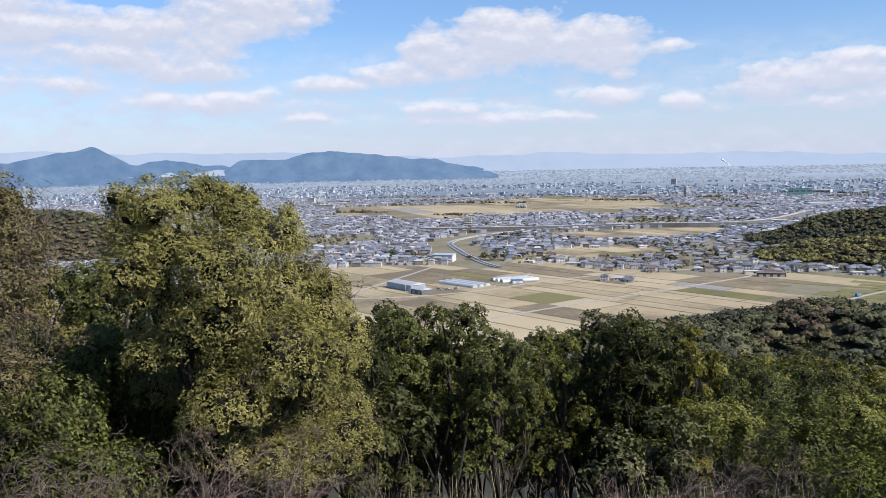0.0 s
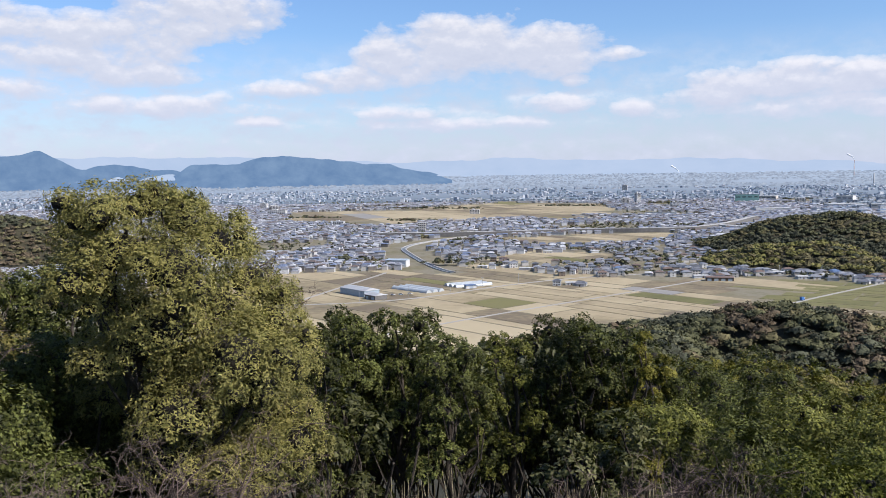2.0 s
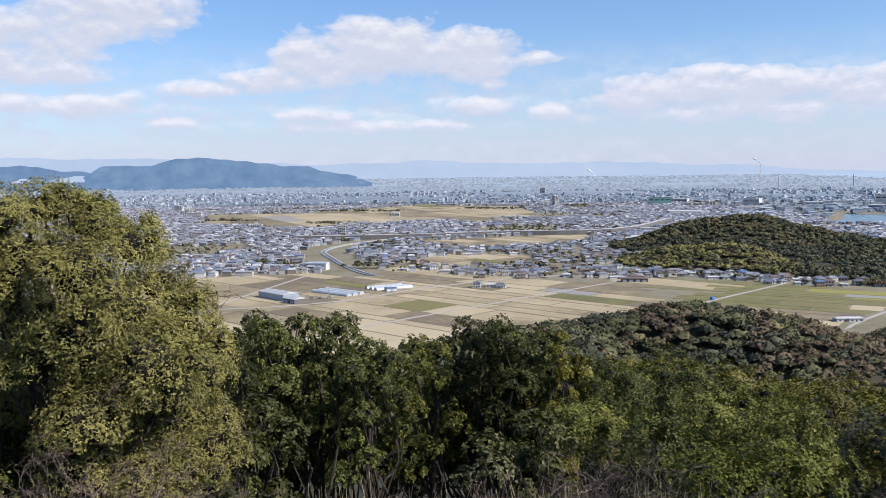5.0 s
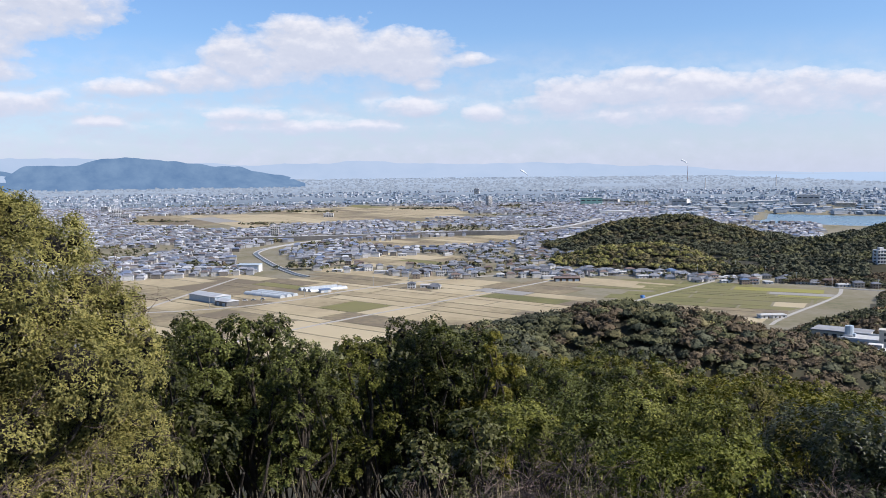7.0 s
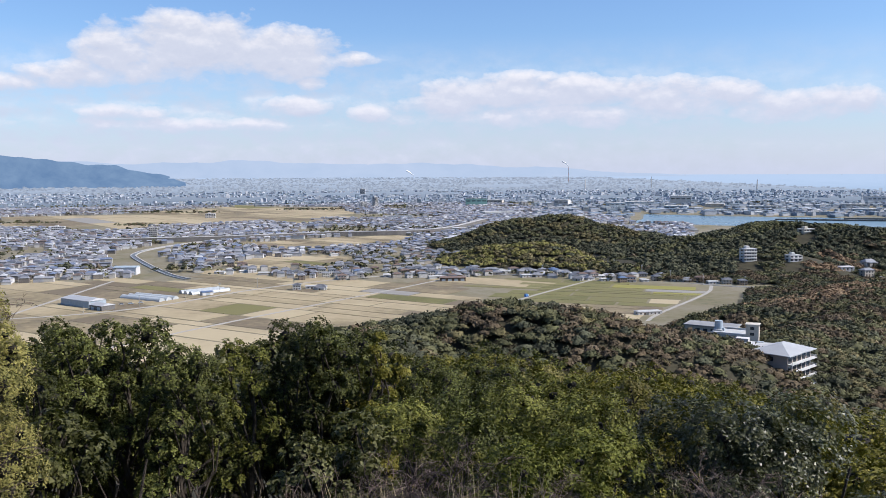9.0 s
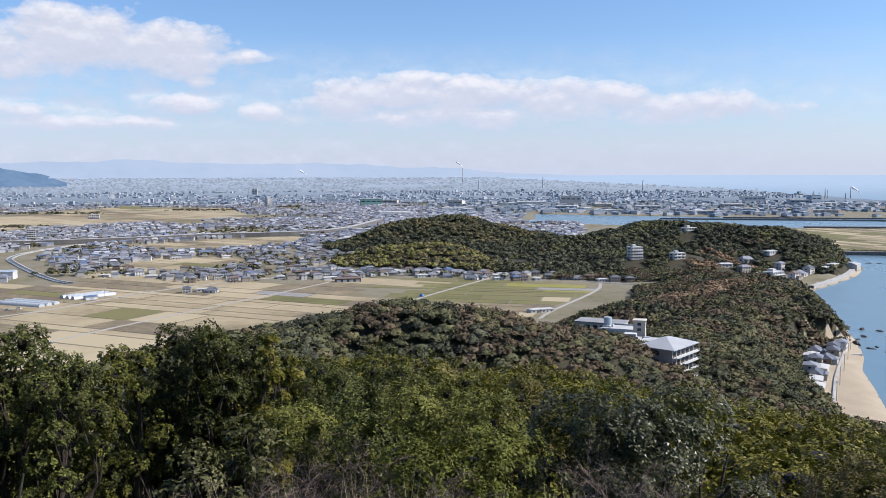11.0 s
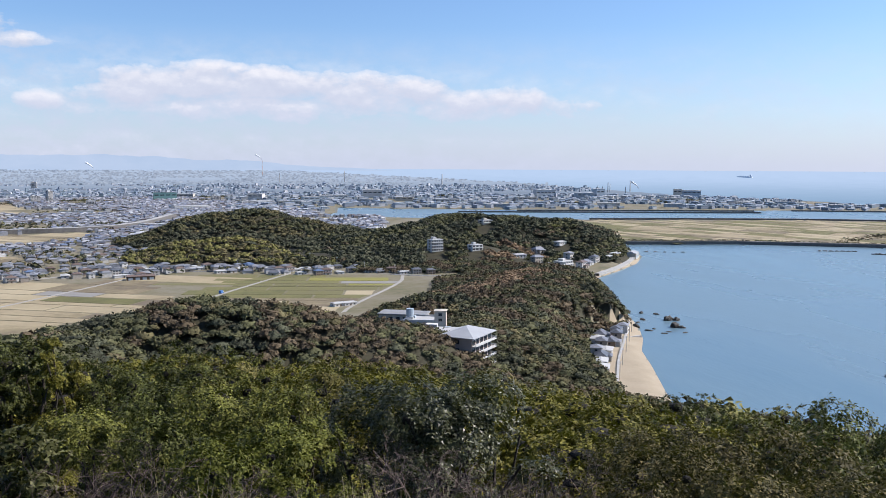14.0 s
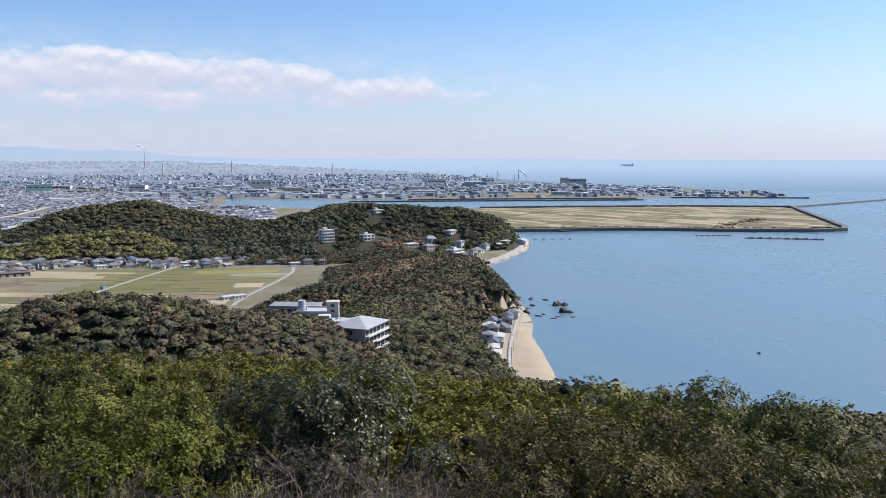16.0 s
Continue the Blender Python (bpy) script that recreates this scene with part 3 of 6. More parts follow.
for line in ROADS["road"]:
    V, f = strip(bend(line), 7.0, 2.36, 0.4)
    tagged(link("road", grid_mesh("road", V, f), G["asphalt"]), "grey asphalt road at the foot of the wood", "road", kind="structure")
RB = bend(RIVER)
V, f = strip(RB, 5.0, 2.30, 0.3)
tagged(link("river", grid_mesh("river", V, f), G["river"]), "narrow blue-grey river between concrete banks", "river", kind="structure")
for side in (-1, 1):
    d = np.gradient(RB, axis=0)
    d /= np.linalg.norm(d, axis=1)[:, None]
    V, f = strip(RB + side * 3.2 * np.stack([d[:, 1], -d[:, 0]], -1), 1.0 if side < 0 else 1.8, 3.0, 3.0)
    tagged(link("river_bank", grid_mesh("river_bank", V, f), G["concrete"]), "pale concrete river embankment", "embankment", kind="structure")
V, f = strip(bend(EMBANKMENT), 14, 9.0, 7.0)
tagged(link("viaduct", grid_mesh("viaduct", V, f), G["dark_concrete"]), "long dark railway embankment crossing the town", "embankment", kind="structure")
V, f = strip(bend(EMBANKMENT), 11, 9.3, 0.2)
tagged(link("viaduct_deck", grid_mesh("viaduct_deck", V, f), G["concrete"]), "pale deck of the railway embankment", "embankment", kind="structure")
for k, poly in enumerate(FAR_FARMS):
    cx, cy = np.mean(poly, axis=0)
    land = tagged(empty("farmland", cx, cy, 2.0), "dry fields among the houses of the plain", "farmland", kind="structure")
    parcels(poly, land, 40 if k == 0 else 55, 60 if k == 0 else 30, 170 if k == 0 else 60, 2.0)
RECLAIMED = [(560, 1165), (600, 1140), (750, 1106), (880, 1034), (990, 976), (1042, 972), (1065, 995), (1255, 1250), (1375, 1415), (1190, 1500), (955, 1572), (770, 1605), (640, 1640)]
reclaimed = tagged(empty("reclaimed_land", 900, 1250, 2.0), "flat reclaimed land with pale dry plots behind a sea wall", "reclaimed land", kind="structure")
parcels(RECLAIMED, reclaimed, 22, 20, 60, 2.0, 0.34)
for wall in ([(551, 1141), (593, 1114), (746, 1083), (873, 1011), (988, 954), (1046, 951), (1079, 981), (1275, 1245), (1408, 1423)], [(1408, 1423), (1196, 1528), (959, 1600), (775, 1631)]):
    V, f = strip(wall, 9, 4.6, 6.0)
    tagged(link("sea_wall", grid_mesh("sea_wall", V, f), G["dark_concrete"]), "dark stone sea wall round the reclaimed land", "sea wall", kind="structure")


# ---------------------------------------------------------------- the town
def house_block(cx, cy, z, w, d, h, rise, turn, scale):
    """Walls and hipped roofs of many small buildings, as arrays of corners."""
    n = len(cx)
    ex = 0.45
    base = np.array([(-1, -1, 0), (1, -1, 0), (1, 1, 0), (-1, 1, 0), (-1, -1, 1), (1, -1, 1), (1, 1, 1), (-1, 1, 1)], dtype=float)
    c, s = np.cos(turn), np.sin(turn)
    V = np.zeros((n, 14, 3))
    V[:, :8, 0] = base[:, 0] * w[:, None] / 2
    V[:, :8, 1] = base[:, 1] * d[:, None] / 2
    V[:, :8, 2] = base[:, 2] * h[:, None]
    rw, rd = w / 2 + ex, d / 2 + ex
    for k, (sx, sy) in enumerate(((-1, -1), (1, -1), (1, 1), (-1, 1))):
        V[:, 8 + k, 0], V[:, 8 + k, 1], V[:, 8 + k, 2] = sx * rw, sy * rd, h - 0.1
    V[:, 12, 0], V[:, 13, 0] = -w * 0.32, w * 0.32
    V[:, 12, 2] = V[:, 13, 2] = h + rise
    x = V[:, :, 0] * c[:, None] - V[:, :, 1] * s[:, None]
    y = V[:, :, 0] * s[:, None] + V[:, :, 1] * c[:, None]
    V[:, :, 0], V[:, :, 1] = x * scale[:, None] + cx[:, None], y * scale[:, None] + cy[:, None]
    V[:, :, 2] = V[:, :, 2] * scale[:, None] + z[:, None]
    quads = np.array([(0, 1, 5, 4), (1, 2, 6, 5), (2, 3, 7, 6), (3, 0, 4, 7), (8, 9, 13, 12), (9, 10, 13, 13), (10, 11, 12, 13), (11, 8, 12, 12)])
    return V, quads


def town_mesh(name, cx, cy, w, d, h, rise, turn, wall, roof, label, category):
    wx, wy, wz, k = far(cx, cy, np.full(len(cx), 2.0))
    V, quads = house_block(wx, wy, wz, w, d, h, rise, turn, k)
    n = len(cx)
    off = np.arange(n)[:, None, None] * 14
    rect = (off + quads[[0, 1, 2, 3, 4, 6]]).reshape(-1, 4)
    tri = (off + np.array([(9, 10, 13), (11, 8, 12)])).reshape(-1, 3)
    tri4 = tri[:, [0, 1, 2]]
    mesh = bpy.data.meshes.new(name)
    P = V.reshape(-1, 3)
    mesh.vertices.add(len(P))
    mesh.vertices.foreach_set("co", P.astype(np.float32).ravel())
    loops = np.concatenate([rect.ravel(), tri4.ravel()]).astype(np.int32)
    mesh.loops.add(len(loops))
    mesh.loops.foreach_set("vertex_index", loops)
    total = np.concatenate([np.full(len(rect), 4), np.full(len(tri4), 3)]).astype(np.int32)
    mesh.polygons.add(len(total))
    mesh.polygons.foreach_set("loop_start", (np.cumsum(total) - total).astype(np.int32))
    mesh.polygons.foreach_set("loop_total", total)
    slots = np.concatenate([np.tile([0, 0, 0, 0, 1, 1], n), np.ones(len(tri4), dtype=int)]).astype(np.int32)
    mesh.polygons.foreach_set("material_index", slots)
    mesh.polygons.foreach_set("use_smooth", np.zeros(len(total), dtype=bool))
    mesh.update(calc_edges=True)
    mesh.validate()
    return tagged(link(name, mesh, [wall, roof]), label, category, kind="stuff")


def patch(x, y, size, seed):
    """Smooth random field, -1 to 1."""
    r = np.random.RandomState(seed)
    out = np.zeros(np.shape(x))
    for k in range(14):
        a, f0, ph = r.uniform(0, 6.28), r.uniform(0.6, 1.7) / size, r.uniform(0, 6.28)
        out += np.sin((x * np.cos(a) + y * np.sin(a)) * f0 * 6.28 + ph)
    return out / 4.5


def open_land(x, y):
    """True where nothing is built: sea, hills, fields, river."""
    no = (inland(x, y) < 14) | (hills(x, y) > 1.5)
    no |= inside(FARMLAND, x, y)
    for poly in FAR_FARMS:
        no |= inside(poly, x, y)
    no |= (line_dist(x, y, RIVER) < 32) | (line_dist(x, y, EMBANKMENT) < 18)
    no |= inside([(450, 900), (450, 1780), (1500, 1700), (1500, 900)], x, y)
    return no


rng = np.random.RandomState(21)
gx, gy = np.meshgrid(np.arange(-2700, 420, 11.8), np.arange(850, 3020, 13.4))
gx, gy = gx.ravel(), gy.ravel()
turn0 = radians(18)
tx, ty = gx * math.cos(turn0) - gy * math.sin(turn0) + 500, gx * math.sin(turn0) + gy * math.cos(turn0)
tx = tx + rng.uniform(-2.8, 2.8, len(tx))
ty = ty + rng.uniform(-2.8, 2.8, len(ty))
rr, aa = np.hypot(tx, ty), np.degrees(np.arctan2(tx, ty))
keep = (rr > 860) & (rr < 3050) & (aa > -54) & (aa < 12) & ~open_land(tx, ty)
keep &= (patch(tx, ty, 420, 5) > -0.68) & (patch(tx, ty, 130, 6) > -0.85) & (rng.rand(len(tx)) > 0.12)
sparse = inside([(-330, 880), (-350, 1120), (-120, 1150), (-60, 1050), (-60, 890)], tx, ty)
keep &= ~sparse | (rng.rand(len(tx)) > 0.35)
tx, ty, rr, aa = tx[keep], ty[keep], rr[keep], aa[keep]
near_town = np.argsort(np.hypot(tx + 90, ty - 900))[:260]
rest = np.ones(len(tx), dtype=bool)
rest[near_town] = False


def sizes(n, big=0.06):
    w = rng.uniform(6.8, 10.2, n)
    d = rng.uniform(5.6, 7.6, n)
    h = rng.choice([2.8, 4.6, 5.0, 5.4], n, p=[0.2, 0.3, 0.3, 0.2])
    large = rng.rand(n) < big
    w = np.where(large, w * rng.uniform(1.6, 2.6, n), w)
    d = np.where(large, d * rng.uniform(1.2, 1.7, n), d)
    rise = np.where(large, 0.5, rng.uniform(1.1, 2.0, n))
    turn = turn0 + rng.choice([0, math.pi / 2], n, p=[0.75, 0.25]) + rng.normal(0, 0.12, n)
    return w, d, h, rise, turn


W, D, HH, RI, TU = sizes(len(tx))
town_mesh("town_houses", tx[rest], ty[rest], W[rest], D[rest], HH[rest], RI[rest], TU[rest], G["far_wall"], G["far_roof"], "dense grey-roofed houses across the coastal plain", "houses")
n = 17000
fr = 3000 + 13000 * rng.rand(n) ** 1.7
fa = rng.uniform(-54, 26, n)
fx, fy = fr * np.sin(np.radians(fa)), fr * np.cos(np.radians(fa))
ok = (inland(fx, fy) > 25) & (patch(fx, fy, 1500, 9) > -0.55)
fx, fy, fr = fx[ok], fy[ok], fr[ok]
n = len(fx)
grow = 1 + (fr - 3000) / 9500
w, d, h = rng.uniform(7, 15, n) * grow, rng.uniform(6, 10, n) * grow, rng.choice([5, 6, 7, 9, 14], n, p=[0.35, 0.3, 0.2, 0.1, 0.05])
rise, turn = rng.uniform(0.4, 2.0, n), turn0 + rng.normal(0, 0.3, n)
q = fr < 4800
town_mesh("outer_town", fx[q], fy[q], w[q], d[q], h[q], rise[q], turn[q], G["works_wall"], G["works_roof"], "small grey buildings of the outer town", "town")
q = ~q
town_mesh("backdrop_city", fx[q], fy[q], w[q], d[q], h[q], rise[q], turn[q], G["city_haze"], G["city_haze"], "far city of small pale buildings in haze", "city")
# works along the estuary
n = 2300
fr = rng.uniform(2050, 3300, n)
fa = rng.uniform(2, 46, n)
fx, fy = fr * np.sin(np.radians(fa)), fr * np.cos(np.radians(fa))
ok = (inland(fx, fy) > 22) & ~open_land(fx, fy) & (patch(fx, fy, 500, 19) > -0.6)
fx, fy = fx[ok], fy[ok]
n = len(fx)
town_mesh("harbour_works", fx, fy, rng.uniform(9, 30, n), rng.uniform(7, 15, n), rng.choice([4, 5, 6, 9], n), rng.uniform(0.3, 1.8, n), turn0 + rng.choice([0, 1.57], n) + rng.normal(0, 0.1, n), G["works_wall"], G["works_roof"], "pale sheds and halls of a harbour works", "works")

# groves on the plain and among the works
GROVES = [(-145, 1600, 40, 16), (-315, 2640, 45, 22), (830, 2890, 34, 20), (-720, 1700, 60, 12), (-900, 2260, 160, 14), (-520, 2420, 120, 12), (-1150, 1500, 80, 14), (-1000, 1780, 70, 14), (-420, 1210, 35, 12), (-360, 930, 26, 9), (-470, 930, 40, 10), (640, 2330, 90, 8), (1000, 2300, 60, 14), (1350, 2250, 80, 12), (300, 2700, 70, 14), (60, 2900, 120, 14), (1500, 2420, 50, 12)]
# clearings round houses in the woods: from x, y to x, y, half width
CLEARINGS = [(130, 945, 104, 1060, 12), (252, 918, 244, 892, 12), (294, 906, 286, 882, 11), (351, 1040, 343, 1014, 10), (380, 936, 376, 920, 9), (413, 949, 408, 930, 9), (358, 885, 354, 870, 9), (404, 904, 398, 885, 9), (342, 897, 338, 880, 8), (366, 846, 362, 830, 13), (300, 915, 330, 905, 9)]


def cleared(x, y):
    return np.any([seg_dist(x, y, (a, b), (c, d))[0] < w for a, b, c, d, w in CLEARINGS], axis=0)

# ---------------------------------------------------------------- woods
def leaf_quads(c, nrm, length, width, rng, fold=0.12):
    """Folded leaves: corners (n, 4, 3) round centres c, facing nrm."""
    n = len(c)
    t = rng.normal(size=(n, 3))
    nrm = nrm / np.maximum(np.linalg.norm(nrm, axis=1)[:, None], 1e-6)
    t -= (t * nrm).sum(1)[:, None] * nrm
    t /= np.maximum(np.linalg.norm(t, axis=1)[:, None], 1e-6)
    b = np.cross(nrm, t)
    L, Wd = np.reshape(length, (-1, 1)) / 2, np.reshape(width, (-1, 1)) / 2
    up = nrm * L * fold * 2
    return np.stack([c - t * L, c + b * Wd + up, c + t * L, c - b * Wd + up], 1)


def quads_mesh(name, Q, slots=None):
    n = len(Q)
    return grid_mesh(name, Q.reshape(-1, 3), np.arange(4 * n).reshape(n, 4), slots)


def leaf_tris(c, nrm, length, width, rng):
    """Small pointed leaves: corners (n, 3, 3) round centres c, facing nrm."""
    Q = leaf_quads(c, nrm, length, width, rng, 0.0)
    tip, b = Q[:, 2], (Q[:, 1] - Q[:, 3]) / 2
    return np.stack([Q[:, 0] + b, tip, Q[:, 0] - b], 1)


def sphere_dirs(n, rng):
    v = rng.normal(size=(n, 3))
    return v / np.linalg.norm(v, axis=1)[:, None]


BLOB_V, BLOB_F = [], []
for axis in range(3):
    for sign in (-1, 1):
        for i in range(2):
            for j in range(2):
                quad = []
                for u, v in ((i, j), (i + 1, j), (i + 1, j + 1), (i, j + 1)):
                    p = [0, 0, 0]
                    p[axis], p[(axis + 1) % 3], p[(axis + 2) % 3] = sign, (u - 1) * sign, v - 1
                    if p not in BLOB_V:
                        BLOB_V.append(p)
                    quad.append(BLOB_V.index(p))
                BLOB_F.append(quad)
BLOB_F = np.array(BLOB_F)
BLOB_V = np.array([np.array(p) / np.linalg.norm(p) for p in BLOB_V])      # a ball of 26 corners and 24 patches
SPECIES = ["dark", "green", "olive", "brown", "lime", "rust"]


def wood(name, x, y, radius, tall, species, tufts, label, seed, heart=0.62, core=False):
    """A wood of many crowns, each of several lobes: tufts of foliage stand off a solid heart, shade-coloured if core.
    """
    rng = np.random.RandomState(seed)
    n, lobes = len(x), 6
    z = height(x, y)
    c = np.stack([x, y, z + tall - radius * 0.55], -1)
    R3 = np.stack([radius, radius, radius * 0.62], -1)
    turn = np.arange(lobes)[None] * 1.2566 + rng.uniform(0, 6.28, (n, 1)) + rng.uniform(-0.4, 0.4, (n, lobes))
    reach = rng.uniform(0.35, 0.62, (n, lobes))
    reach[:, 0] = 0.08
    lobe = np.stack([np.cos(turn) * reach, np.sin(turn) * reach, rng.uniform(-0.25, 0.22, (n, lobes)) + 0.3 * (reach < 0.1)], -1)
    girth = rng.uniform(0.36, 0.58, (n, lobes))
    which = rng.randint(0, lobes, (n, tufts))
    row = np.arange(n)[:, None]
    d = sphere_dirs(n * tufts, rng).reshape(n, tufts, 3)
    d[:, :, 2] = np.where(d[:, :, 2] < -0.15, -d[:, :, 2], d[:, :, 2])
    off = lobe[row, which] + d * (girth[row, which] * rng.uniform(0.84, 1.14, (n, tufts)))[..., None]
    p = c[:, None, :] + off * R3[:, None, :]
    nr = 0.65 * d + 0.5 * rng.normal(size=d.shape) + (0, 0, 0.55)
    size = (radius[:, None] * rng.uniform(0.6, 1.3, (n, tufts))).ravel() * 2.9 / tufts ** 0.5
    T = leaf_tris(p.reshape(-1, 3), nr.reshape(-1, 3), size, size * rng.uniform(0.6, 0.95, len(size)), rng)
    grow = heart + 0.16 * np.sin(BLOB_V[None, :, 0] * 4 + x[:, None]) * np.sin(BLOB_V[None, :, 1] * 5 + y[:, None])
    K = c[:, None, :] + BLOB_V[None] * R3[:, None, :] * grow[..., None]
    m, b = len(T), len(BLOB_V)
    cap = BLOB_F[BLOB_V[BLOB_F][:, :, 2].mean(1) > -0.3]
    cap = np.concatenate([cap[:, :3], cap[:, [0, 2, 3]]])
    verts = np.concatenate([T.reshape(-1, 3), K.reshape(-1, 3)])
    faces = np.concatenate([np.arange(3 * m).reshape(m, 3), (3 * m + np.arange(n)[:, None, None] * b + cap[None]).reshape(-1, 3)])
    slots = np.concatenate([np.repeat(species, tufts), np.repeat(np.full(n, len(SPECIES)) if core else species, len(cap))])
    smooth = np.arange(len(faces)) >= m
    ob = link(name, grid_mesh(name, verts, faces, slots, smooth), [G["wood_" + s] for s in SPECIES] + [G["shade_core"]])
    return tagged(ob, label, "woodland", kind="stuff")


def scatter(box_, step, seed):
    rng = np.random.RandomState(seed)
    x0, y0, x1, y1 = box_
    x, y = np.meshgrid(np.arange(x0, x1, step), np.arange(y0, y1, step))
    x = x + rng.uniform(-0.42, 0.42, x.shape) * step
    y = y + rng.uniform(-0.42, 0.42, y.shape) * step
    return x.ravel(), y.ravel(), rng


def species_of(x, y, rng, weights, size):
    """Species in drifts: patches of one kind with others mixed in."""
    n = len(x)
    order = np.cumsum(np.array(weights)[[0, 1, 2, 4, 3, 5]])
    v = 0.5 + 0.30 * patch(x, y, size, 31) + 0.18 * patch(x, y, size * 0.3, 32) + 0.26 * rng.uniform(-1, 1, n)
    pick = np.array([0, 1, 2, 4, 3, 5])[np.minimum(5, np.searchsorted(order, np.clip(v, 0.001, 0.985)))]
    return pick


# slopes between the lookout and the fields
x, y, rng = scatter((-320, 50, 380, 880), 4.5, 41)
r, a = np.hypot(x, y), np.degrees(np.arctan2(x, y))
HOTEL_PLOT = [(74, 412), (104, 398), (111, 374), (111, 350), (121, 340), (108, 325), (97, 326), (92, 345), (89, 372), (74, 398)]
ok = (r > 68) & (r < 925) & (np.abs(a) < 57) & ~cleared(x, y) & (hills(x, y) > np.where(x > 150, 0.5, 3.0)) & (inland(x, y) > np.where((y > 340) & (y < 535), np.interp(y, (340, 380, 420, 480, 510, 535), (22, 24, 33, 31, 16, 8)), 6)) & ~inside(HOTEL_PLOT, x, y) & ~inside(FARMLAND, x, y)
x, y, r = x[ok], y[ok], r[ok]
sp = species_of(x, y, rng, [0.36, 0.32, 0.13, 0.19, 0.0, 0.0], 45)
tan = np.degrees(np.arctan2(x, y))
sp = np.where((r < 170) & (x > 0) & (rng.rand(len(x)) < 0.5), np.where(rng.rand(len(x)) < 0.4, 4, 2), sp)
sp = np.where((r > 92) & (r < 170) & (tan > 28) & (tan < 43), rng.choice([0, 1, 3], len(x), p=[0.3, 0.25, 0.45]), sp)
reed = (line_dist(x, y, [(174, 580), (232, 604), (250, 640)]) < 21)
sp = np.where(reed & (rng.rand(len(x)) < 0.8), 5, sp)
sp = np.where((r > 430) & (patch(x, y, 45, 47) > 0.25) & ~reed, 3, sp)
sp = np.where((r > 270) & (r < 345) & (x > 20) & (rng.rand(len(x)) < 0.45), 3, sp)
near = r < 170
rad = rng.uniform(2.7, 5.4, len(x))
tall = 4.2 + 0.9 * patch(x, y, 26, 35) + 0.30 * (rad - 3.3) + rng.uniform(-0.55, 0.55, len(x))
before = (r > 285) & (r < 378) & (x / y > 0.15) & (x / y < 0.32)
tall = np.where(before, tall * 0.45, tall)
east = near & (x > -0.16 * y)
wood("near_woods", x[east], y[east], rad[east], tall[east], sp[east], 430, "mixed evergreen and yellowing scrub wood on the slope", 51, 0.64)
near_west = near & ~east
wood("near_west_woods", x[near_west], y[near_west], rad[near_west], tall[near_west], sp[near_west], 170, "mixed evergreen scrub wood on the western slope", 60)
mid = ~near & (r < 430)
west = mid & (x < -0.16 * y)
mid &= ~west
west &= rng.rand(len(x)) < 0.3
wood("slope_woods", x[mid], y[mid], rad[mid], tall[mid], sp[mid], 112, "mixed wood of dark evergreens and bare brown crowns", 52, 0.64)
wood("west_slope_woods", x[west], y[west], rad[west], tall[west], sp[west], 12, "mixed wood on the western slope below the lookout", 57)
wood("headland_woods", x[r >= 430], y[r >= 430], rad[r >= 430], tall[r >= 430], sp[r >= 430], 50, "mixed wood covering the coastal headland", 53)
# hills behind the fields
x, y, rng = scatter((-120, 880, 560, 1420), 7.6, 42)
ok = (hills(x, y) > np.where((x > 190) & (y < 1000), 1.0, 2.5)) & (inland(x, y) > 16) & ~cleared(x, y)
x, y = x[ok], y[ok]
sp = species_of(x, y, rng, [0.58, 0.24, 0.09, 0.06, 0.03, 0.0], 150)
bamboo = (y < 1036 + 6 * patch(x, y, 30, 39)) & (x < 106)
sp = np.where((x > 106) & (rng.rand(len(x)) < 0.8), np.where(patch(x, y, 80, 40) > 0.2, 1, 0), sp)
# all-dark crowns behind the bamboo crest imitate the shaded hollow there
sp = np.where((x < 150) & (y > 1036) & (y < 1180), 0, sp)
sp = np.where(bamboo & (rng.rand(len(x)) < 0.93), np.where(rng.rand(len(x)) < 0.5, 2, 4), sp)
sp = np.where((x < 190) & (y > 1180), np.where(patch(x, y, 60, 38) > 0.35, 2, np.where(rng.rand(len(x)) < 0.4, 0, 1)), sp)
sp = np.where((line_dist(x, y, [(316, 886), (348, 866)]) < 17) | (line_dist(x, y, [(345, 960), (372, 905)]) < 12), 5, sp)
rad = rng.uniform(4.4, 7.2, len(x))
wood("hill_woods", x, y, rad, 4.6 + 1.2 * patch(x, y, 40, 36) + 0.5 * (rad - 5) + rng.uniform(-0.9, 0.9, len(x)), sp, 46, "dense dark wood on the low hills beside the bay", 54)
x, y, rng = scatter((-1500, 560, -600, 1500), 11.0, 43)
a = np.degrees(np.arctan2(x, y))
ok = (hills(x, y) > 3) & (a > -56)
x, y = x[ok], y[ok]
rad = rng.uniform(5.0, 7.0, len(x))
wood("left_hill_woods", x, y, rad, rad * 0.9, species_of(x, y, rng, [0.2, 0.2, 0.2, 0.4, 0, 0], 200), 30, "brown and green wood on a low hill beyond the town", 55)
# low scrub on the edge of the reclaimed land
rng = np.random.RandomState(46)
t = rng.rand(420)
line = np.array([(600, 1128), (750, 1098), (880, 1026), (990, 968), (1040, 966)], dtype=float)
px, py = np.interp(t, np.linspace(0, 1, 5), line[:, 0]), np.interp(t, np.linspace(0, 1, 5), line[:, 1]) + rng.uniform(-3, 9, 420)
t2 = rng.rand(160)
px, py = np.concatenate([px, 880 + 190 * t2]), np.concatenate([py, 1040 + 110 * t2 + rng.normal(0, 9, 160)])
rad = rng.uniform(0.9, 2.4, len(px))
wood("shore_scrub", px, py, rad, rad * 1.5, rng.choice([0, 2, 3], len(px), p=[0.4, 0.3, 0.3]), 24, "low dark scrub along the sea wall", 59)
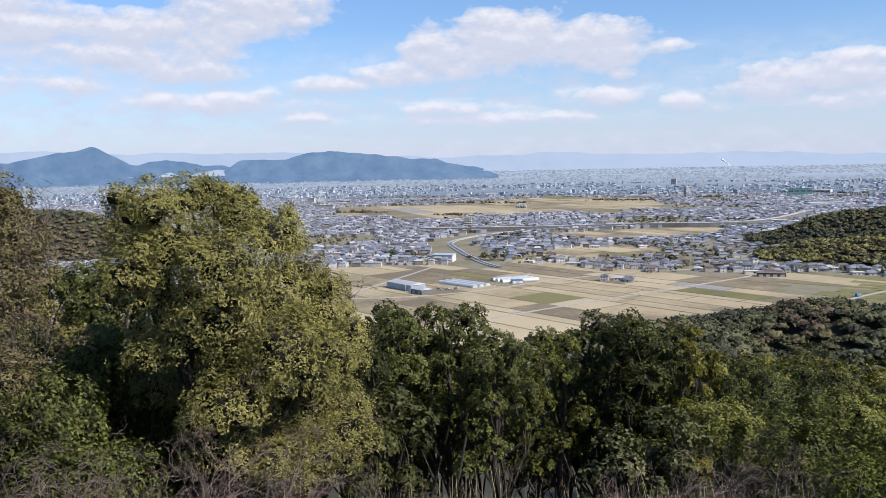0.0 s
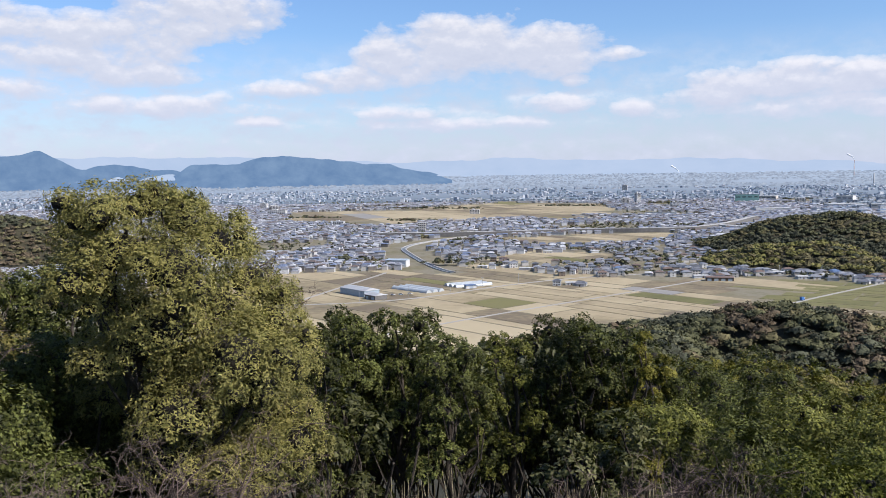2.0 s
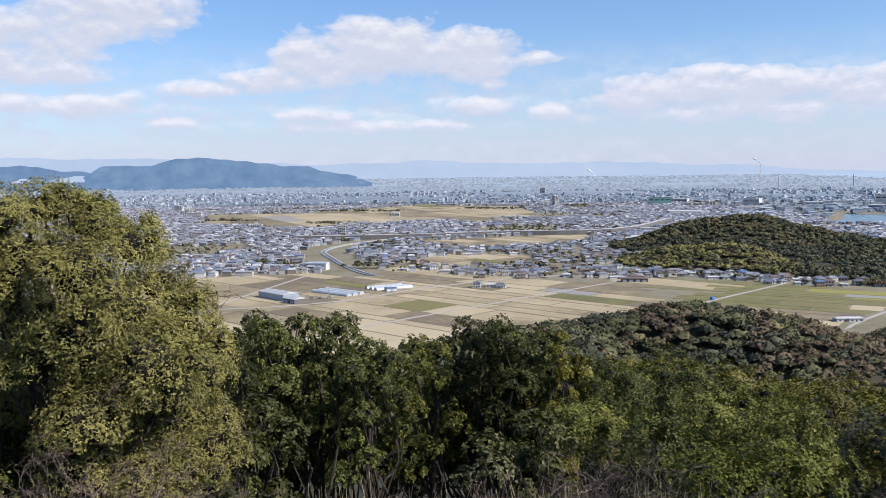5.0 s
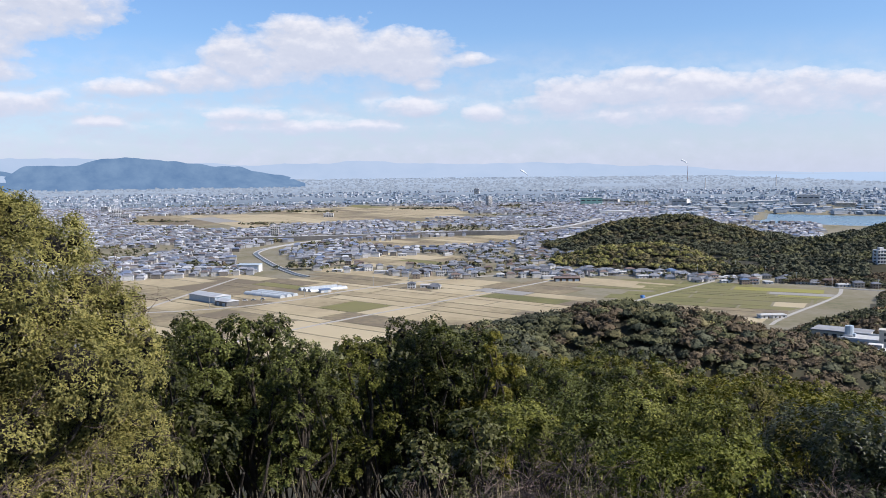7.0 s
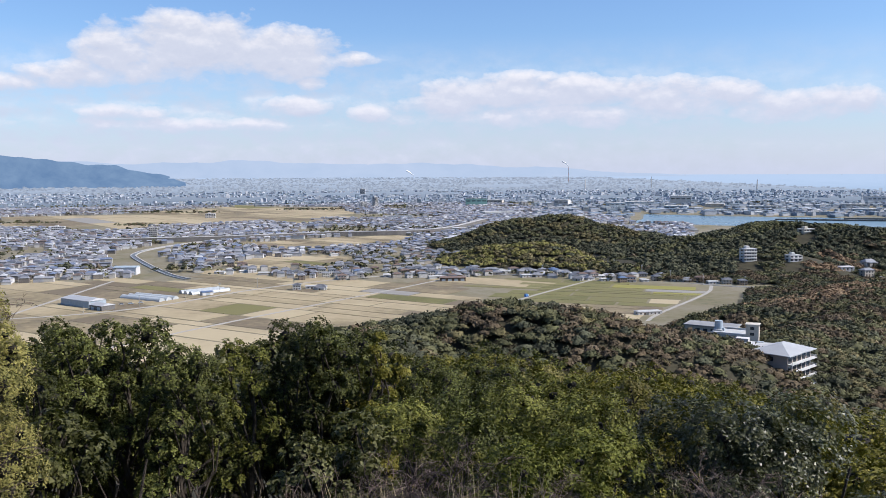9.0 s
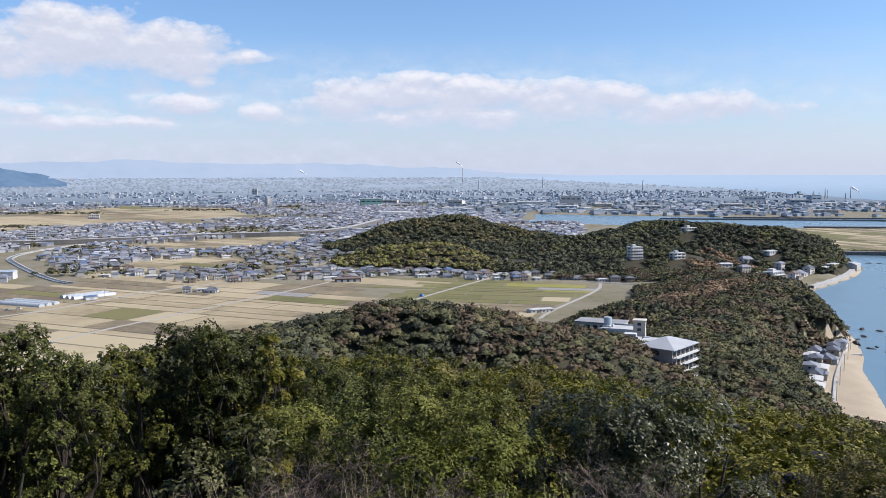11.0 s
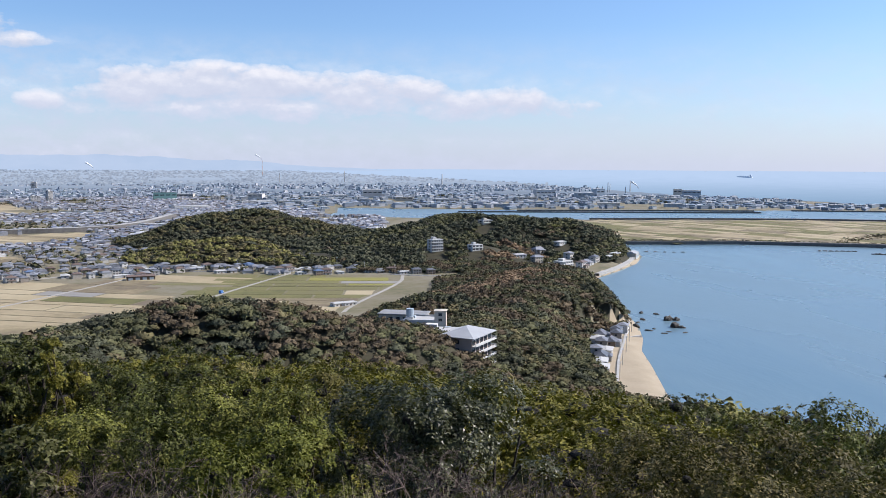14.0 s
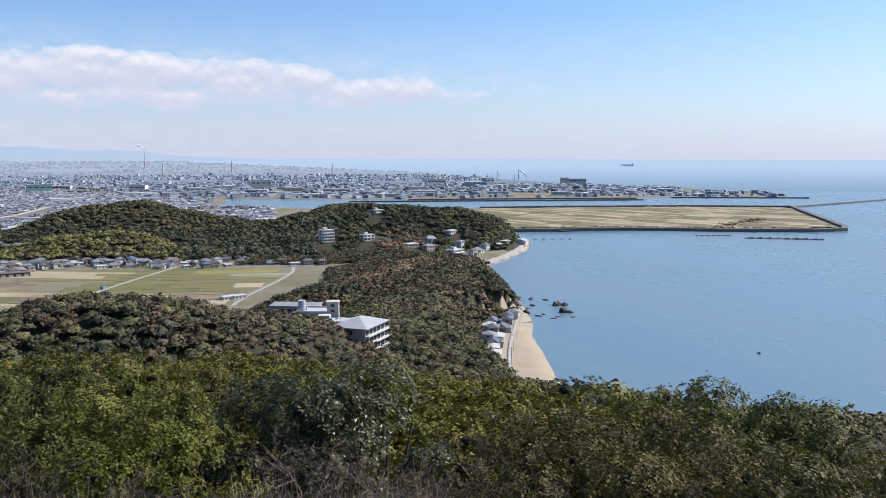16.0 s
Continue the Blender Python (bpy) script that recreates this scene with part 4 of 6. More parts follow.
# groves on the plain
gx, gy = [], []
rng = np.random.RandomState(45)
for cx, cy, a, b in GROVES:
    k = int(a * b / 22) + 6
    t = rng.uniform(0, 6.283, k)
    q = rng.rand(k) ** 0.5
    gx += list(cx + a * q * np.cos(t))
    gy += list(cy + b * q * np.sin(t))
gx, gy = np.array(gx), np.array(gy)
rad = rng.uniform(3.0, 5.5, len(gx))
wood("groves", gx, gy, rad, rad * rng.uniform(1.3, 1.9, len(gx)), rng.choice([0, 1, 2, 3], len(gx), p=[0.6, 0.2, 0.1, 0.1]), 24, "dark groves of trees among houses and works", 58)
# trees among the houses
rng = np.random.RandomState(44)
x, y = np.concatenate([rng.uniform(-1500, 200, 4200), rng.uniform(-900, 100, 3000)]), np.concatenate([rng.uniform(860, 2900, 4200), rng.uniform(880, 1700, 3000)])
ok = ~open_land(x, y) & (np.degrees(np.arctan2(x, y)) > -54) & (patch(x, y, 300, 77) > -0.35)
x, y = x[ok], y[ok]
rad = rng.uniform(1.6, 4.2, len(x))
wood("town_trees", x, y, rad, rad * 1.5, rng.choice([0, 1, 2], len(x)), 5, "small garden trees among the houses", 56)


# ---------------------------------------------------------------- trees and shrubs round the lookout
def limb_path(bm, a, b, r0, r1, rng, bow=0.12, steps=4, sides=6):
    a, b = np.array(a, dtype=float), np.array(b, dtype=float)
    length = np.linalg.norm(b - a)
    pts = [a + (b - a) * k / steps + (rng.normal(size=3) * bow * length / steps if 0 < k < steps else 0) for k in range(steps + 1)]
    for k in range(steps):
        tube(bm, pts[k], pts[k + 1], r0 + (r1 - r0) * k / steps, r0 + (r1 - r0) * (k + 1) / steps, sides)
    return pts


def crown_from(lumps, leaves, leaf, rng, width=0.5, flat=0.8, heart=0.6, spray=60):
    """Leaves in sprays that stand round lumps (x, y, z, r)."""
    lumps = np.array(lumps, dtype=float)
    w = lumps[:, 3] ** 2
    own = np.repeat(np.arange(len(lumps)), np.maximum(12, (w / w.sum() * leaves / spray).astype(int)))
    n_spray = len(own)
    first = np.searchsorted(own, own)
    k = (np.arange(n_spray) - first + 0.5) / np.bincount(own)[own]
    turn = (np.arange(n_spray) - first) * 2.39996 + own * 1.7
    up = np.clip(1 - 1.3 * k, -0.75, 1)
    ringr = np.sqrt(1 - up ** 2)
    out = np.stack([ringr * np.cos(turn), ringr * np.sin(turn), up], -1) + rng.normal(size=(n_spray, 3)) * 0.13
    out /= np.linalg.norm(out, axis=1)[:, None]
    R = lumps[own, 3]
    mid = lumps[own, :3] + out * (R * rng.uniform(0.74, 1.2, n_spray))[:, None] * (1, 1, flat)
    which = rng.randint(0, n_spray, leaves)
    spread = 0.05 + 0.115 * R[which]
    off = rng.normal(size=(leaves, 3)) * spread[:, None] * 0.62
    o = out[which]
    off -= 0.55 * (off * o).sum(1)[:, None] * o
    c = mid[which] + off
    nr = o * 0.8 + rng.normal(size=(leaves, 3)) * 0.38 + (0, 0, 0.5)
    L = leaf * rng.uniform(0.65, 1.35, leaves)
    # solid dark cores stand in for deep shade between the sprays
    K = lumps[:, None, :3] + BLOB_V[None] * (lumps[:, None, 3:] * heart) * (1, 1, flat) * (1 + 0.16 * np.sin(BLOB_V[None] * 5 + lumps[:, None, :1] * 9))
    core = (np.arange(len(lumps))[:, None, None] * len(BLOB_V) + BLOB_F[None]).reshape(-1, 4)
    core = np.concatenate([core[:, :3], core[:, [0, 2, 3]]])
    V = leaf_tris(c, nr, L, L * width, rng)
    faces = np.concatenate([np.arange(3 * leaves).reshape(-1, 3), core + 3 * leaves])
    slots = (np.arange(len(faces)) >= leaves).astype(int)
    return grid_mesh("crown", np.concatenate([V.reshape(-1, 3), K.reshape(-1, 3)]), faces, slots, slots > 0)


def tree(name, seed, tall, spread, leaves, leaf, mat, label, category="tree", n_lumps=16, low=0.25, cone=0.0, stems=1, width=0.42, flat=0.8, heart=0.72):
    """A broadleaved tree standing at the origin: trunk and limbs, and a crown of leaf sprays."""
    rng = np.random.RandomState(seed)
    top = empty(name, 0, 0, 0)
    lumps = []
    for k in range(n_lumps):
        u = (k + 0.5) / n_lumps
        zc = tall * (low + (0.93 - low) * u)
        prof = math.sin(math.pi * min(1, 0.22 + 0.72 * u)) ** 0.7 * (1 - cone * u)
        ang = k * 2.4 + rng.uniform(-0.5, 0.5)
        rad = spread * prof * rng.uniform(0.40, 0.88)
        lr = spread * rng.uniform(0.22, 0.38) * (1 - 0.55 * cone * u)
        lumps.append((rad * math.cos(ang), rad * math.sin(ang), min(zc, tall - lr * 0.7), lr))
    bm = bmesh.new()
    for s in range(stems):
        lean = rng.normal(size=2) * 0.06 * tall * (1 + 2 * (stems > 1))
        pts = limb_path(bm, (0.1 * s, 0, -0.5), (lean[0], lean[1], tall * 0.8), 0.016 * tall / stems ** 0.5, 0.004 * tall, rng, 0.1, 6, 7)
        for k, l in enumerate(lumps):
            if k % stems == s:
                base = pts[min(5, max(1, int(6 * (l[2] / tall) * 0.75)))]
                limb_path(bm, base, l[:3], 0.006 * tall, 0.002 * tall, rng, 0.2, 3, 5)
    part("trunk", bm, G["bark"], top)
    link("crown", crown_from(lumps, leaves, leaf, rng, width, flat, heart), [mat, G["shade_core"]], top)
    return tagged(top, label, category)


def forks(rng, p, d, length, rad, segs, deep=4, thin=0.0036):
    """A branch from p along d that forks and forks again, added to segs."""
    stack = [(p, d, length, rad, 0)]
    while stack:
        p, d, length, rad, depth = stack.pop()
        q = p + (d + rng.normal(size=3) * 0.12) * length * 0.55
        d = d + rng.normal(size=3) * 0.5 - (0, 0, 0.07 * depth)
        d /= np.linalg.norm(d)
        e = q + d * length * 0.5
        segs += [(p, q, rad, rad * 0.82), (q, e, rad * 0.82, rad * 0.6)] if depth < deep else [(p, e, rad, rad * 0.5)]
        if depth < deep:
            for f in range(rng.randint(2, 4) if depth < deep - 1 else 2):
                nd = d + rng.normal(size=3) * 0.55 + (0, 0, 0.12)
                nd /= np.linalg.norm(nd)
                stack.append((p + (e - p) * rng.uniform(0.35, 1.0), nd, length * rng.uniform(0.55, 0.8), max(rad * 0.58, thin), depth + 1))


def twig_mesh(name, segs):
    """Three-sided tapered twigs from a list of segments."""
    A, B = np.array([s[0] for s in segs]), np.array([s[1] for s in segs])
    r0, r1 = np.array([s[2] for s in segs]), np.array([s[3] for s in segs])
    d = B - A
    d /= np.maximum(np.linalg.norm(d, axis=1)[:, None], 1e-6)
    u = np.cross(d, (0.3, 0.9, 0.1))
    u /= np.linalg.norm(u, axis=1)[:, None]
    v = np.cross(d, u)
    ang = np.arange(3) * 2.0944
    ringv = np.cos(ang)[None, :, None] * u[:, None] + np.sin(ang)[None, :, None] * v[:, None]
    P = np.concatenate([A[:, None] + ringv * r0[:, None, None], B[:, None] + ringv * r1[:, None, None]], 1)
    k = np.arange(len(A))[:, None, None] * 6
    F = (k + np.array([(0, 1, 4, 3), (1, 2, 5, 4), (2, 0, 3, 5)])).reshape(-1, 4)
    return grid_mesh(name, P.reshape(-1, 3), F)


def bare_shrub(name, seed, tall, spread, stems, label):
    """A leafless shrub of arching stems and many forked twigs."""
    rng = np.random.RandomState(seed)
    top = empty(name, 0, 0, 0)
    segs = []
    for k in range(stems):
        a = k * 2.4 + rng.uniform(-0.5, 0.5)
        p = np.array([math.cos(a) * 0.12, math.sin(a) * 0.12, -0.3])
        reach = spread * rng.uniform(0.2, 0.75)
        rise = tall * rng.uniform(0.58, 0.8)
        rad = rng.uniform(0.018, 0.030)
        for step in range(4):
            u = (step + 1) / 4
            q = np.array([math.cos(a) * reach * u ** 1.4, math.sin(a) * reach * u ** 1.4, rise * u]) + rng.normal(size=3) * 0.08
            segs.append((p, q, rad, rad * 0.88))
            rad *= 0.88
            if step > 1:
                for f in range(2):
                    d = np.array([math.cos(a) * 0.7, math.sin(a) * 0.7, 0.7]) + rng.normal(size=3) * 0.45
                    forks(rng, q, d / np.linalg.norm(d), tall * rng.uniform(0.11, 0.17), rad * 0.8, segs)
            p = q
    k = tall / max(s[1][2] for s in segs)
    segs = [(a * (1, 1, k), b * (1, 1, k), r, q) for a, b, r, q in segs]
    link("branchwork", twig_mesh("branchwork", segs), G["twig"], top)
    return tagged(top, label, "shrub")


def grass_tuft(name, seed, blades, tall, label):
    rng = np.random.RandomState(seed)
    a, lean = rng.uniform(0, 6.283, blades), rng.uniform(0.05, 0.55, blades)
    h = tall * rng.uniform(0.4, 1.0, blades)
    b = np.stack([rng.normal(size=blades) * 0.35, rng.normal(size=blades) * 0.35, np.full(blades, -0.1)], -1)
    o = np.stack([np.cos(a), np.sin(a), np.zeros(blades)], -1)
    s = np.stack([-np.sin(a), np.cos(a), np.zeros(blades)], -1) * 0.006
    m = b + o * (lean * h * 0.35)[:, None] + (0, 0, 1) * (h * 0.6)[:, None]
    e = b + o * (lean * h)[:, None] + (0, 0, 1) * h[:, None]
    Q = np.concatenate([np.stack([b - s, b + s, m + s, m - s], 1), np.stack([m - s, m + s, e + s * 0.2, e - s * 0.2], 1)])
    return tagged(link(name, quads_mesh(name, Q), G["straw"]), label, "grass")


# the ceiling of the near leaves: bearing, height above the eye in degrees
CANOPY_AZ = (-58, -47.6, -44, -29.3, -26.5, -22.9, -20.2, -17, -13.8, -11.9, -8.6, -7.1, -1.9, 2.6, 7, 11.3, 14.7, 18.7, 23, 27.4, 31.5, 33.3, 38.7, 41.8, 46.5, 50.6, 58)
CANOPY_EL = (-4, -4.8, -6.5, -8.8, -8.5, -8.9, -10.1, -10.8, -9.5, -9.5, -10.2, -11.6, -11.0, -11.3, -11.7, -12.1, -12.4, -13.0, -14.1, -14.6, -14.4, -14.0, -14.3, -14.7, -15.8, -17.2, -18)


def put(proto, az, d, top_el, tall, rz, copies):
    """Stand a copy of a plant d metres off so that its top reaches top_el."""
    x, y = bearing(az, d)
    z = float(height(np.array([x]), np.array([y]))[0])
    k = max(0.35, (EYE_Z + d * math.tan(radians(top_el)) - z) / tall)
    ob = copy_thing(proto, pose(x, y, z - 0.1, 0, 0, rz))
    ob.scale = (min(k, 1.25), min(k, 1.25), k)
    copies.append(ob)
    return ob


KINDS = {}
for key, mat, n, leaf, label in (("dark", "leaf_dark", 18500, 0.066, "dark glossy evergreen tree on the slope"), ("green", "leaf_green", 18500, 0.066, "mid-green evergreen tree on the slope"),
                                 ("olive", "leaf_olive", 14000, 0.066, "olive-brown half-bare tree on the slope"), ("lime", "leaf_lime", 18000, 0.06, "pointed yellow-green young tree on the slope")):
    for v in range(2):
        KINDS[key, v] = tree("broadleaf_tree", 60 + 7 * v + len(key), 8.0, 0.8 if key == "lime" else 1.45, n, leaf, G[mat], label, n_lumps=17, low=0.48 if key in ("dark", "green") else 0.3, cone=0.6 if key == "lime" else 0.1, width=0.7, heart=0.28 if key == "olive" else 0.38)
SHRUBS = {}
for key, mat, n, leaf, width, label in (("dark", "leaf_dark", 22000, 0.05, 0.66, "dark evergreen shrub on the slope"), ("gloss", "leaf_gloss", 20000, 0.052, 0.66, "dense blackish-green glossy shrub on the slope"), ("green", "leaf_green", 20000, 0.05, 0.66, "leafy green shrub on the slope"),
                                        ("lime", "leaf_fresh", 15000, 0.056, 0.66, "bright yellow-green shrub on the slope"), ("olive", "leaf_olive", 17000, 0.05, 0.6, "olive shrub with thin narrow leaves"), ("bronze", "leaf_bronze", 21000, 0.046, 0.62, "bronze-green shrub with small narrow leaves"),
                                        ("vine", "leaf_vine", 3600, 0.07, 0.9, "shrub overgrown by a pale round-leaved creeper")):
    SHRUBS[key] = tree("shrub", 90 + len(key) + ord(key[0]) % 7, 4.5, 0.9 if key == "vine" else 1.7, n, leaf, G[mat], label, "shrub", n_lumps=13, low=0.2, stems=3, width=width, heart=0.12)
CROWNS = {}
for key, mat, label in (("brown", "leaf_brown", "brown half-bare tree in the scrub wood"), ("dark", "leaf_dark", "rounded dark evergreen tree in the scrub wood"), ("green", "leaf_green", "rounded green tree in the scrub wood"), ("lime", "leaf_lime", "flat-topped yellow-green tree in the scrub wood"), ("olive", "leaf_olive", "olive-green tree in the scrub wood"), ("bronze", "leaf_bronze", "bronze-green tree in the scrub wood")):
    CROWNS[key] = tree("young_tree", 105 + len(key), 5.0, 2.6, 8200, 0.096, G[mat], label, "tree", n_lumps=13, low=0.45, stems=2, width=0.7, heart=0.36, flat=0.6 if key == "lime" else 0.8)
SPREADING = tree("spreading_tree", 117, 6.0, 3.0, 11000, 0.105, G["leaf_lime"], "flat-crowned yellow-green tree with dark spreading branches", n_lumps=18, low=0.66, stems=3, flat=0.26, width=0.6, heart=0.3)
BARE = [bare_shrub("bare_shrub", 120 + k, 6.0, 1.7, 5, "leafless purple-brown shrub with fine twigs") for k in range(3)]
TUFTS = [grass_tuft("dry_grass", 130 + k, 300, 1.5, "tuft of tall dry straw-coloured grass") for k in range(2)]

rng = np.random.RandomState(140)
planted = []
for az, el, d, key in ((-27.8, -8.6, 24, "dark"), (-26.0, -8.8, 26, "dark"), (-23.4, -8.8, 25, "dark"), (-20.4, -10.6, 23, "dark"), (-17.0, -10.4, 24, "green"), (-13.9, -9.6, 25, "dark"), (-12.2, -9.3, 24, "dark"), (-10.2, -10.0, 25, "dark"), (-8.3, -9.7, 24, "lime"), (-7.0, -11.2, 25, "lime"),
                       (-4.6, -12.2, 25, "dark"), (-1.0, -12.2, 27, "dark"), (3.4, -12.6, 26, "green"), (8.3, -12.6, 21, "olive"), (-47.5, -5.3, 23, "dark"), (-45.2, -4.9, 24, "dark"), (-43.6, -6.0, 22, "dark"), (-45.0, -8.8, 18, "dark"), (-49.5, -6.0, 20, "olive"), (-30.2, -9.8, 22, "dark"), (-34, -9, 22, "dark"), (-40, -8, 22, "dark")):
    put(KINDS[key, rng.randint(2)], az, d, el, 7.6, rng.uniform(0, 360), planted)
for az, el, d, key in ((-50.2, -8.6, 17, "dark"), (-50.8, -11.6, 14, "dark"), (-48.8, -12.6, 14, "dark"), (-42.6, -12.8, 18.5, "dark"), (-42.6, -8.4, 18, "dark"), (-44.2, -10.6, 19, "dark"), (-40.4, -12.4, 18.2, "dark"), (-41.2, -15.2, 17, "dark"), (-47.8, -12.0, 17, "dark"), (-45.2, -13.2, 18, "dark"), (-27.0, -13.4, 17, "vine"), (-12.8, -16.2, 16, "vine"), (-9.2, -14.6, 17, "vine"), (-6.4, -14.8, 18, "green"),
                       (-2.6, -14.0, 18, "dark"), (0.8, -16.9, 13.5, "lime"), (3.8, -17.0, 13.5, "lime"), (6.8, -17.0, 14, "lime"), (1.2, -14.4, 18, "green"), (5.0, -14.4, 18, "green"), (12.4, -14.6, 15.5, "gloss"), (15.0, -14.4, 15, "gloss"), (17.5, -14.1, 15.5, "gloss"),
                       (29.2, -16.8, 13.5, "bronze"), (31.4, -15.6, 14, "bronze"), (34.6, -15.0, 14, "bronze"), (37.4, -15.7, 13.5, "bronze"), (33.0, -17.4, 12, "bronze"), (36.6, -17.8, 11.5, "bronze"), (30.2, -18.8, 11.5, "bronze"), (40.2, -17.2, 12, "bronze"), (43.6, -17.9, 11.5, "olive"),
                       (39.6, -15.0, 18, "dark"), (41.6, -14.0, 17, "dark"), (43.2, -14.8, 17, "dark"), (44.8, -15.5, 16.5, "dark"), (46.6, -16.3, 16, "dark"), (47.0, -17.2, 13.5, "olive"), (50.0, -17.0, 14, "olive"), (53.5, -17.5, 14, "olive"), (48.5, -18.8, 11.5, "bronze")):
    put(SHRUBS[key], az, d, el, 4.35, rng.uniform(0, 360), planted)
for az, el, d in ((20.8, -13.7, 29), (24.6, -13.9, 26), (28.6, -14.7, 25), (8.6, -12.4, 30), (21.4, -15.6, 19), (25.0, -15.4, 18), (27.4, -16.6, 16), (10.5, -13.8, 22)):
    put(SPREADING, az, d, el, 6.0, rng.uniform(0, 360), planted)
# the canopy further down the slope
for az in np.arange(-8, 57, 2.9):
    for d in (32, 43, 57):
        az2, d2 = az + rng.uniform(-1.3, 1.3), d + rng.uniform(-5, 5)
        el = np.interp(az2, CANOPY_AZ, CANOPY_EL) - max(0, (58 - d2)) * 0.045 - rng.uniform(0.0, 0.9)
        key = rng.choice(["olive", "lime", "green", "dark", "bronze"], p=([0.24, 0.40, 0.18, 0.04, 0.14] if az2 < 28 else [0.14, 0.10, 0.24, 0.18, 0.34]) if az2 > 8 else [0.10, 0.34, 0.36, 0.20, 0.0])
        put(CROWNS[key], az2, d2, el, 5.0, rng.uniform(0, 360), planted)
# a closed row of dark evergreens behind the first one
for az in np.arange(-34, 4, 2.6):
    el = np.interp(az, CANOPY_AZ, CANOPY_EL) - rng.uniform(1.4, 2.8)
    put(CROWNS[rng.choice(["dark", "dark", "green"])], az + rng.uniform(-0.8, 0.8), rng.uniform(27, 33), el, 5.0, rng.uniform(0, 360), planted)
# leafless scrub and dry grass at the feet
for az0, az1, step, el, d in ((-52, -37, 1.2, -14.8, 10.2), (-37, -29, 2.5, -18.2, 10.5), (-29, -13, 3.6, -19.0, 10), (-12, -7, 1.4, -17.6, 10.6), (-7, 0, 1.2, -16.0, 11), (0.5, 9, 2.4, -18.6, 10), (10, 26, 1.25, -17.4, 10.6), (26, 29, 2.0, -18.4, 10.4), (38.5, 40, 2, -19.4, 10), (50.3, 51, 2, -13.6, 13)):
    for az in np.arange(az0, az1, step):
        el2, d2 = el + rng.uniform(-1.1, 0.5), d + rng.uniform(-0.8, 0.9)
        put(BARE[rng.randint(3)], az + rng.uniform(-0.5, 0.5), d2, el2, 6.0, rng.uniform(0, 360), planted)
for az in np.arange(-35, 27, 1.5):
    put(TUFTS[rng.randint(2)], az + rng.uniform(-0.7, 0.7), rng.uniform(8.8, 10.5), rng.uniform(-20.3, -18.0), 1.5, rng.uniform(0, 360), planted)
for o in [*KINDS.values(), *SHRUBS.values(), *CROWNS.values(), SPREADING, *BARE, *TUFTS]:
    for c in list(o.children):
        bpy.data.objects.remove(c)
    bpy.data.objects.remove(o)


# the big tree beside the lookout
def big_tree(az, d, crest, lumps_at, mat, leaves, leaf, label, seed, heart, sprigs=4, bare=0, bare_from=0.0):
    """A tall tree whose lumps are given as bearing, height in degrees and radius, at d metres."""
    rng = np.random.RandomState(seed)
    x, y = bearing(az, d)
    z = float(height(np.array([x]), np.array([y]))[0]) - 0.1
    top = empty("broadleaf_tree", x, y, z)
    lumps = []
    for a, e, r in lumps_at:
        dd = d + rng.uniform(-1.0, 1.0)
        lx, ly = bearing(a, dd)
        lumps.append((lx - x, ly - y, EYE_Z + dd * math.tan(radians(e)) - z, r))
    boughs = list(lumps)
    for bx, by, bz, r in boughs:
        # sprigs that stand out of the bough on all sides
        for _ in range(sprigs):
            o = rng.normal(size=3) * (1, 1, 0.9) + (0, 0, 0.35)
            o *= r * rng.uniform(0.75, 1.25) / np.linalg.norm(o)
            lumps.append((bx + o[0], by + o[1], bz + o[2], r * rng.uniform(0.28, 0.48)))
    bm = bmesh.new()
    tall = EYE_Z + d * math.tan(radians(crest)) - z
    limbs = []
    for s in range(3):
        end = boughs[s * 2]
        pts = limb_path(bm, (0.15 * s - 0.15, 0.1 * s, -0.5), (end[0] * 0.7, end[1] * 0.7, end[2]), 0.13, 0.03, rng, 0.12, 7, 8)
        for l in boughs[s::3]:
            base = pts[min(6, max(2, int(7 * l[2] / tall * 0.7)))]
            limb = bmesh.new()
            limb_path(limb, base, l[:3], 0.05, 0.015, rng, 0.2, 4, 6)
            limbs.append(limb)
    trunk = part("trunk", bm, G["bark"], top)
    for limb in limbs:
        part("limb", limb, G["bark"], trunk)
    link("crown", crown_from(lumps, leaves, leaf, rng, 0.46, 0.9, heart, 30), [mat, G["shade_core"]], top)
    if bare:
        for k in range(bare):
            segs = []
            fit_for = [l for l in boughs if bare_from < l[2] / tall < 0.86 and l[0] > -0.3] or boughs
            l = fit_for[rng.randint(len(fit_for))]
            way = np.array([0.8, 0.3, 0.55]) + rng.normal(size=3) * 0.35
            forks(rng, np.array(l[:3]), way / np.linalg.norm(way), l[3] * rng.uniform(0.8, 1.3), 0.014, segs, 4, 0.0032)
            link("twig_spray", twig_mesh("twig_spray", segs), G["twig"], top, "thin bare twigs")
    return tagged(top, label, "tree")


